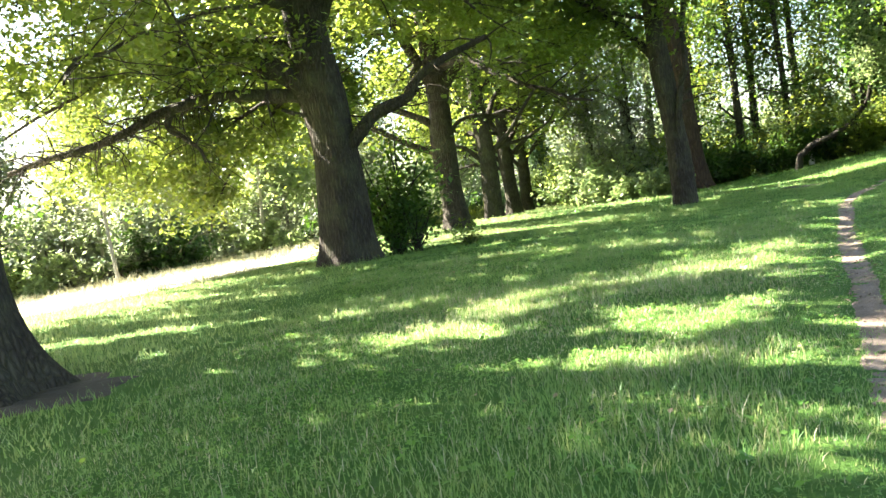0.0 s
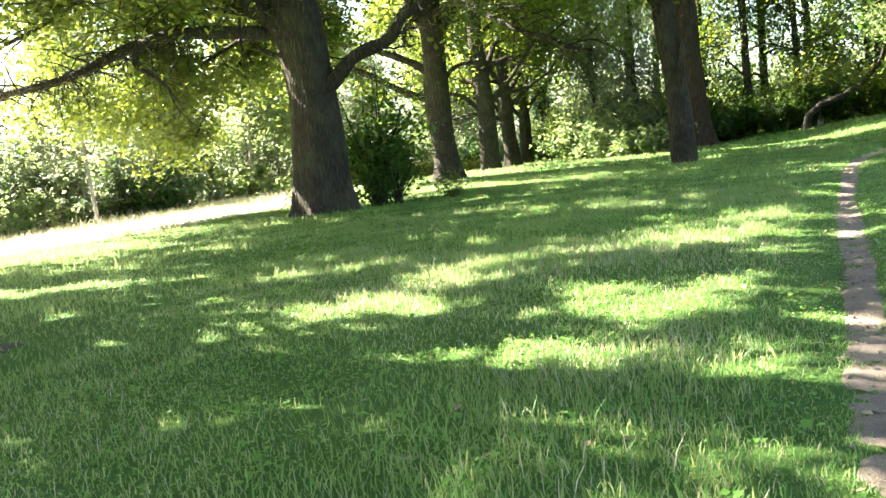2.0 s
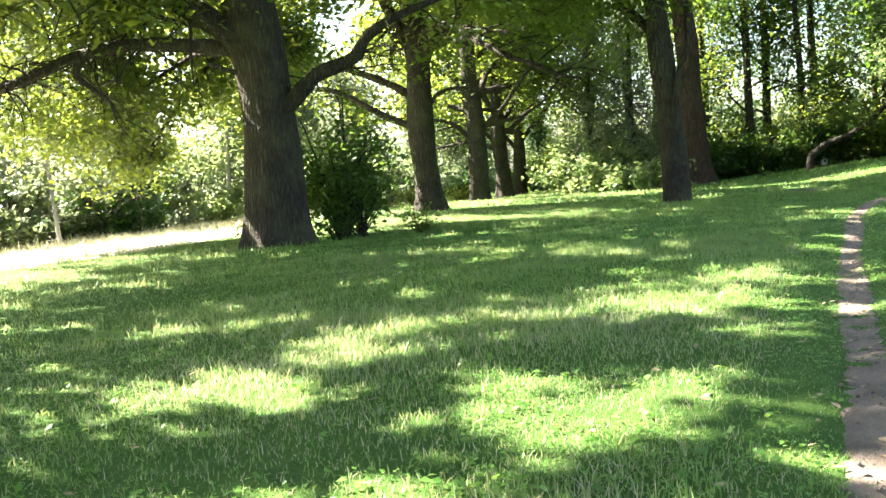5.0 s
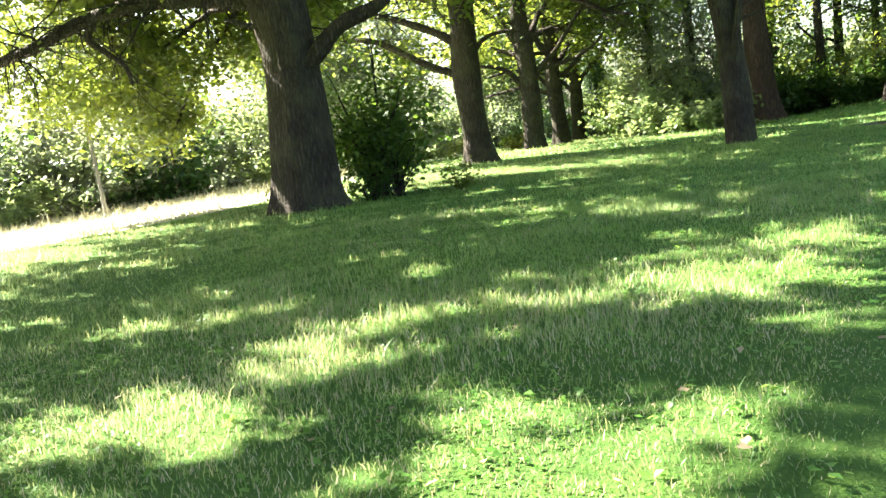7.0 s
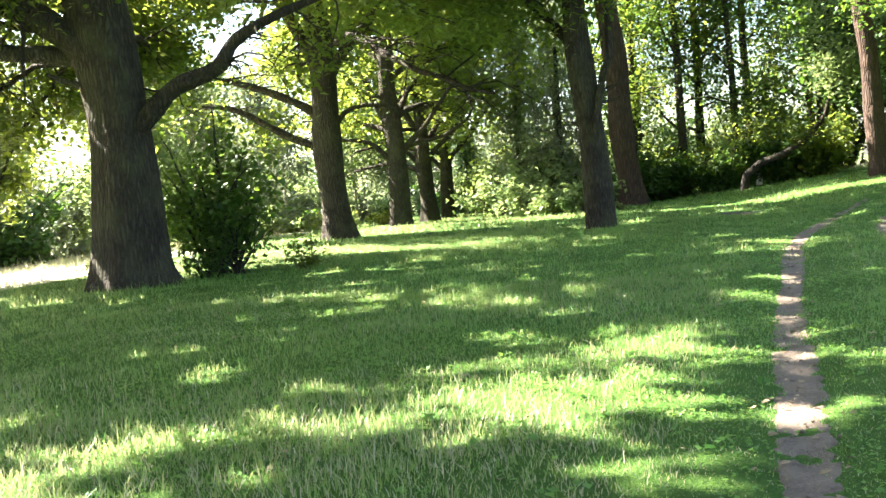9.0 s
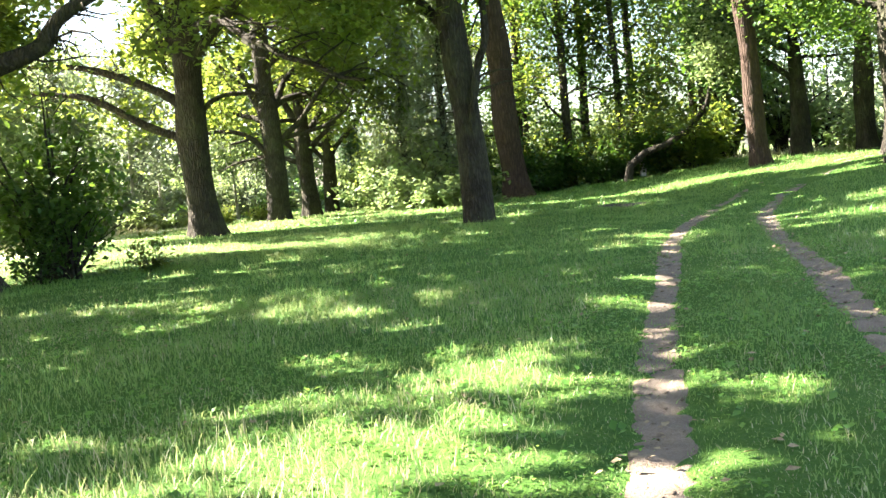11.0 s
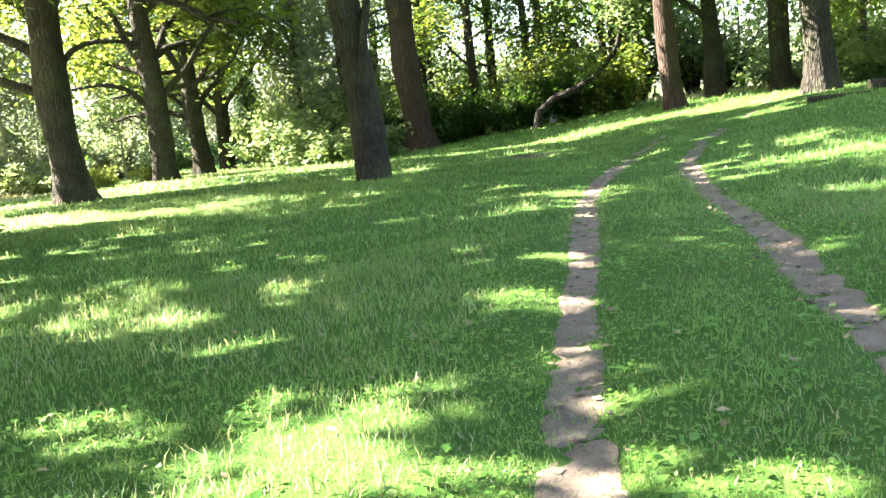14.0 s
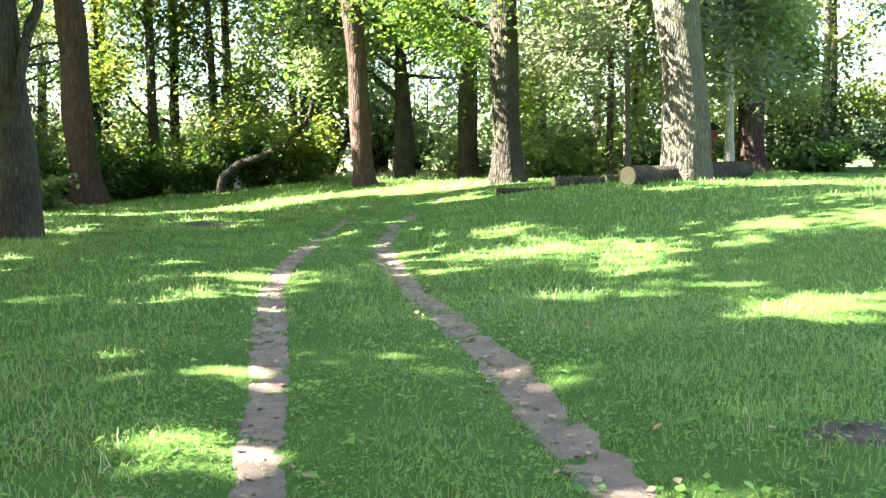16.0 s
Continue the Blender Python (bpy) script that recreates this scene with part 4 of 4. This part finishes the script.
# thicket east of the track and behind the shed
for i, (px, py, w, tall, mat) in enumerate(((27, 47.5, 2.0, 2.2, LEAF_PALE), (29.5, 48, 2.2, 3.0, LEAF_PALE), (32, 47, 2.0, 2.6, LEAF_BUSH), (27.5, 55, 2.4, 3.2, LEAF_PALE), (33, 54, 2.6, 4.0, LEAF_DEEP), (44, 50, 2.8, 3.6, NEEDLE),
                                         (43, 44, 2.8, 3.6, NEEDLE), (46, 40, 2.8, 3.4, NEEDLE), (37.5, 44.0, 1.6, 1.6, LEAF_DEEP), (40, 40.5, 1.6, 1.0, LEAF_DEEP))):
    shrub("thicket_bush", px, py, w, w, tall, 2600, 0.18, mat, "leafy bush of the thicket beyond the logs", 300 + i, 6, group="thicket bushes")
for i, (px, py, r, tall) in enumerate(((27.6, 44.5, 0.13, 13), (30.5, 44.8, 0.16, 14), (33, 50, 0.18, 15), (30, 53, 0.2, 17), (34.5, 55, 0.2, 17), (42.5, 48, 0.2, 18), (44, 49, 0.22, 18), (44, 45, 0.2, 18), (48, 44, 0.2, 18), (49, 39, 0.2, 18), (53, 40, 0.2, 18), (38, 56, 0.2, 18), (32, 60, 0.2, 18), (45, 54, 0.2, 19))):
    tree("woodland_tree", px, py, r, tall, "thin tree of the thicket with sparse sunlit leaves", 400 + i, count=10, first=2.0, spread=4.0, leaves=5600, leaf=0.18, bark_mat=(BARK_DARK, BARK_GREY)[i % 2], leaf_mat=(LEAF_OAK, LEAF_PALE, LEAF_PALE)[i % 3] if i < 5 else (LEAF_BUSH, LEAF_OAK)[i % 2],
         sides=10, rings=12, trunk_share=0.85, clump=0.65, twig_share=0.2, group="thicket trees", flare=0.2, low_west=1.0, low_east=1.0, front=1.4)

# ---- thicket beyond the field, west ----
WEST = [(-34, 36), (-27, 41), (-20, 45.5), (-15, 51), (-12, 58), (-9.5, 67), (-6, 80), (-1, 92), (5, 98)]
line = smooth_line(WEST, 1.0)
for i, (px, py) in enumerate(line[::3]):
    mat = (LEAF_GREY, LEAF_PALE, LEAF_GREY, LEAF_DEEP)[i % 4]
    shrub("field_bush", px - 1 + g.normal(0, 0.7), py + g.normal(0, 0.8), 2.2, 2.0, g.uniform(1.8, 4.0), 3200, 0.21, mat, "grey-green bush at the field's far side", 500 + i, 7, group="field edge bushes")
for i, (px, py) in enumerate(line[2::3]):
    shrub("field_bush", px - 7 + g.normal(0, 1.0), py + 4 + g.normal(0, 1.0), 2.8, 2.4, g.uniform(5.0, 8.5), 2200, 0.3, (LEAF_GREY, LEAF_PALE, LEAF_DEEP)[i % 3], "tall grey-green bush behind the birches", 560 + i, 6, group="field edge bushes")
for i, (px, py) in enumerate(line[1::3]):
    tree("birch_tree", px - 1.5 + g.normal(0, 1.2), py + 1 + g.normal(0, 0.9), 0.1, g.uniform(7, 11), "slender pale birch beyond the field", 600 + i, count=10, first=2.2, spread=2.4, leaves=4200, leaf=0.2, bark_mat=BARK_PALE, leaf_mat=(LEAF_PALE, LEAF_GREY)[i % 2],
         sides=8, rings=12, trunk_share=0.9, twig_share=0.2, group="field edge birches", flare=0.1, low_west=2.0, low_east=2.0, front=2.8, lean=(0.05 * math.sin(i), 0))
shrub("goldenrod", -4.5, 62, 1.2, 0.8, 1.3, 2600, 0.12, LEAF_YELLOW, "yellow-green sunlit bush between the oaks", 91, 7)
shrub("goldenrod", -2.2, 66, 1.0, 0.8, 1.2, 2200, 0.12, LEAF_YELLOW, "yellow-green sunlit bush between the oaks", 92, 7)

# far woods all round
def far_woods():
    h = np.random.default_rng(88)
    cs = []
    for k in range(80):
        a = h.uniform(0, 6.283)
        r = h.uniform(120, 175)
        px, py = 5 + r * math.cos(a), 30 + r * math.sin(a)
        tall = h.uniform(7, 12)
        n = 380
        c = h.normal(0, 1, (n, 3)) * np.array((4.5, 4.5, tall * 0.24)) + np.array((px, py, tall * 0.5))
        cs.append(c[c[:, 2] > 0.2])
    c = np.concatenate(cs)
    tagged(new("far_woods", leaf_mesh("far_woods", c, 1.3, LEAF_GREY, h, 0.3)), "hazy grey-green woods on the horizon", "woods", kind="stuff")


far_woods()

# ---- logs, shed, posts ----


def felled_log(x, y, azimuth, length, radius, label, seed, sink=0.04):
    base = new("log")
    z0 = float(ground_z(x, y))
    base.matrix_world = pose(x, y, z0 + radius - sink, 0, 0, azimuth)
    n = 12
    p = np.stack([np.linspace(0, length, n), 0.04 * np.sin(np.linspace(0, 3, n) + seed), 0 * np.linspace(0, 1, n)], 1)
    v, f = tube(p, radius * np.linspace(1, 0.86, n), 20, 0.03, 0, seed)
    child("bark", fast_mesh("bark", v, f, BARK_OAK, True), base)
    for end, px, rr in ((0, 0.0, radius), (1, length, radius * 0.86)):
        bm = bmesh.new()
        bmesh.ops.create_cone(bm, cap_ends=True, segments=20, radius1=rr * 0.97, radius2=rr * 0.93, depth=0.03)
        bmesh.ops.rotate(bm, verts=bm.verts, matrix=Matrix.Rotation(radians(90 if end else -90), 3, "Y"))
        bmesh.ops.translate(bm, verts=bm.verts, vec=(px, p[-1 if end else 0][1], 0))
        part("cut_face", bm, CUT_WOOD, base, "pale sawn end of the log")
    return tagged(base, label, "log")


felled_log(21.9, 35.9, 17, 5.2, 0.27, "thick felled log with a pale sawn end lying in the grass", 1)
felled_log(20.8, 37.9, -12, 1.5, 0.16, "short mossy log lying in the grass", 2)
felled_log(18.9, 37.9, -22, 1.7, 0.09, "thin dark pole lying in the grass", 3, 0.02)
felled_log(26.2, 37.9, 20, 3.0, 0.3, "grey felled log lying behind the oak", 4)
felled_log(22.6, 38.0, 5, 1.6, 0.13, "short dark log lying in the grass", 6)


def block(sx, sy, sz, bevel=0.01):
    bm = bmesh.new()
    bmesh.ops.create_cube(bm, size=1)
    bmesh.ops.scale(bm, verts=bm.verts, vec=(sx, sy, sz))
    if bevel:
        bmesh.ops.bevel(bm, geom=bm.edges, offset=bevel, segments=1, affect="EDGES")
    return bm


def placed(bm, x, y, z):
    bmesh.ops.translate(bm, verts=bm.verts, vec=(x, y, z))
    return bm


def shed(x, y, turn):
    base = new("shed")
    base.matrix_world = pose(x, y, float(ground_z(x, y)), 0, 0, turn)
    for i in range(16):
        part("plank", placed(block(0.148, 0.03, 2.0), -1.125 + i * 0.15, -1.0, 1.0), RED_PAINT, base)
        part("plank", placed(block(0.148, 0.03, 2.0), -1.125 + i * 0.15, 1.0, 1.0), RED_PAINT, base)
    for i in range(13):
        for s in (-1.2, 1.2):
            part("plank", placed(block(0.03, 0.148, 2.0), s, -0.9 + i * 0.15, 1.0), RED_PAINT, base)
    roof = block(2.9, 2.6, 0.07)
    bmesh.ops.rotate(roof, verts=roof.verts, matrix=Matrix.Rotation(radians(7), 3, "Y"))
    part("roof", placed(roof, 0, 0, 2.16), ROOF_FELT, base, "dark felt roof")
    part("door", placed(block(0.8, 0.04, 1.8), 0.3, -1.04, 0.92), RED_PAINT, base)
    tagged(base, "small red-painted wooden shed with a dark sloping roof", "shed")


shed(39.0, 53.2, 38)


def marker_post(x, y):
    base = new("marker_post")
    base.location = (x, y, float(ground_z(x, y)))
    part("post", placed(block(0.3, 0.22, 1.5, 0.04), 0, 0, 0.65), WHITE_PAINT, base)
    part("cap", placed(block(0.36, 0.28, 0.08, 0.02), 0, 0, 1.44), WHITE_PAINT, base)
    tagged(base, "pale weathered stone post at the wood's edge", "post")


marker_post(17.3, 58.5)
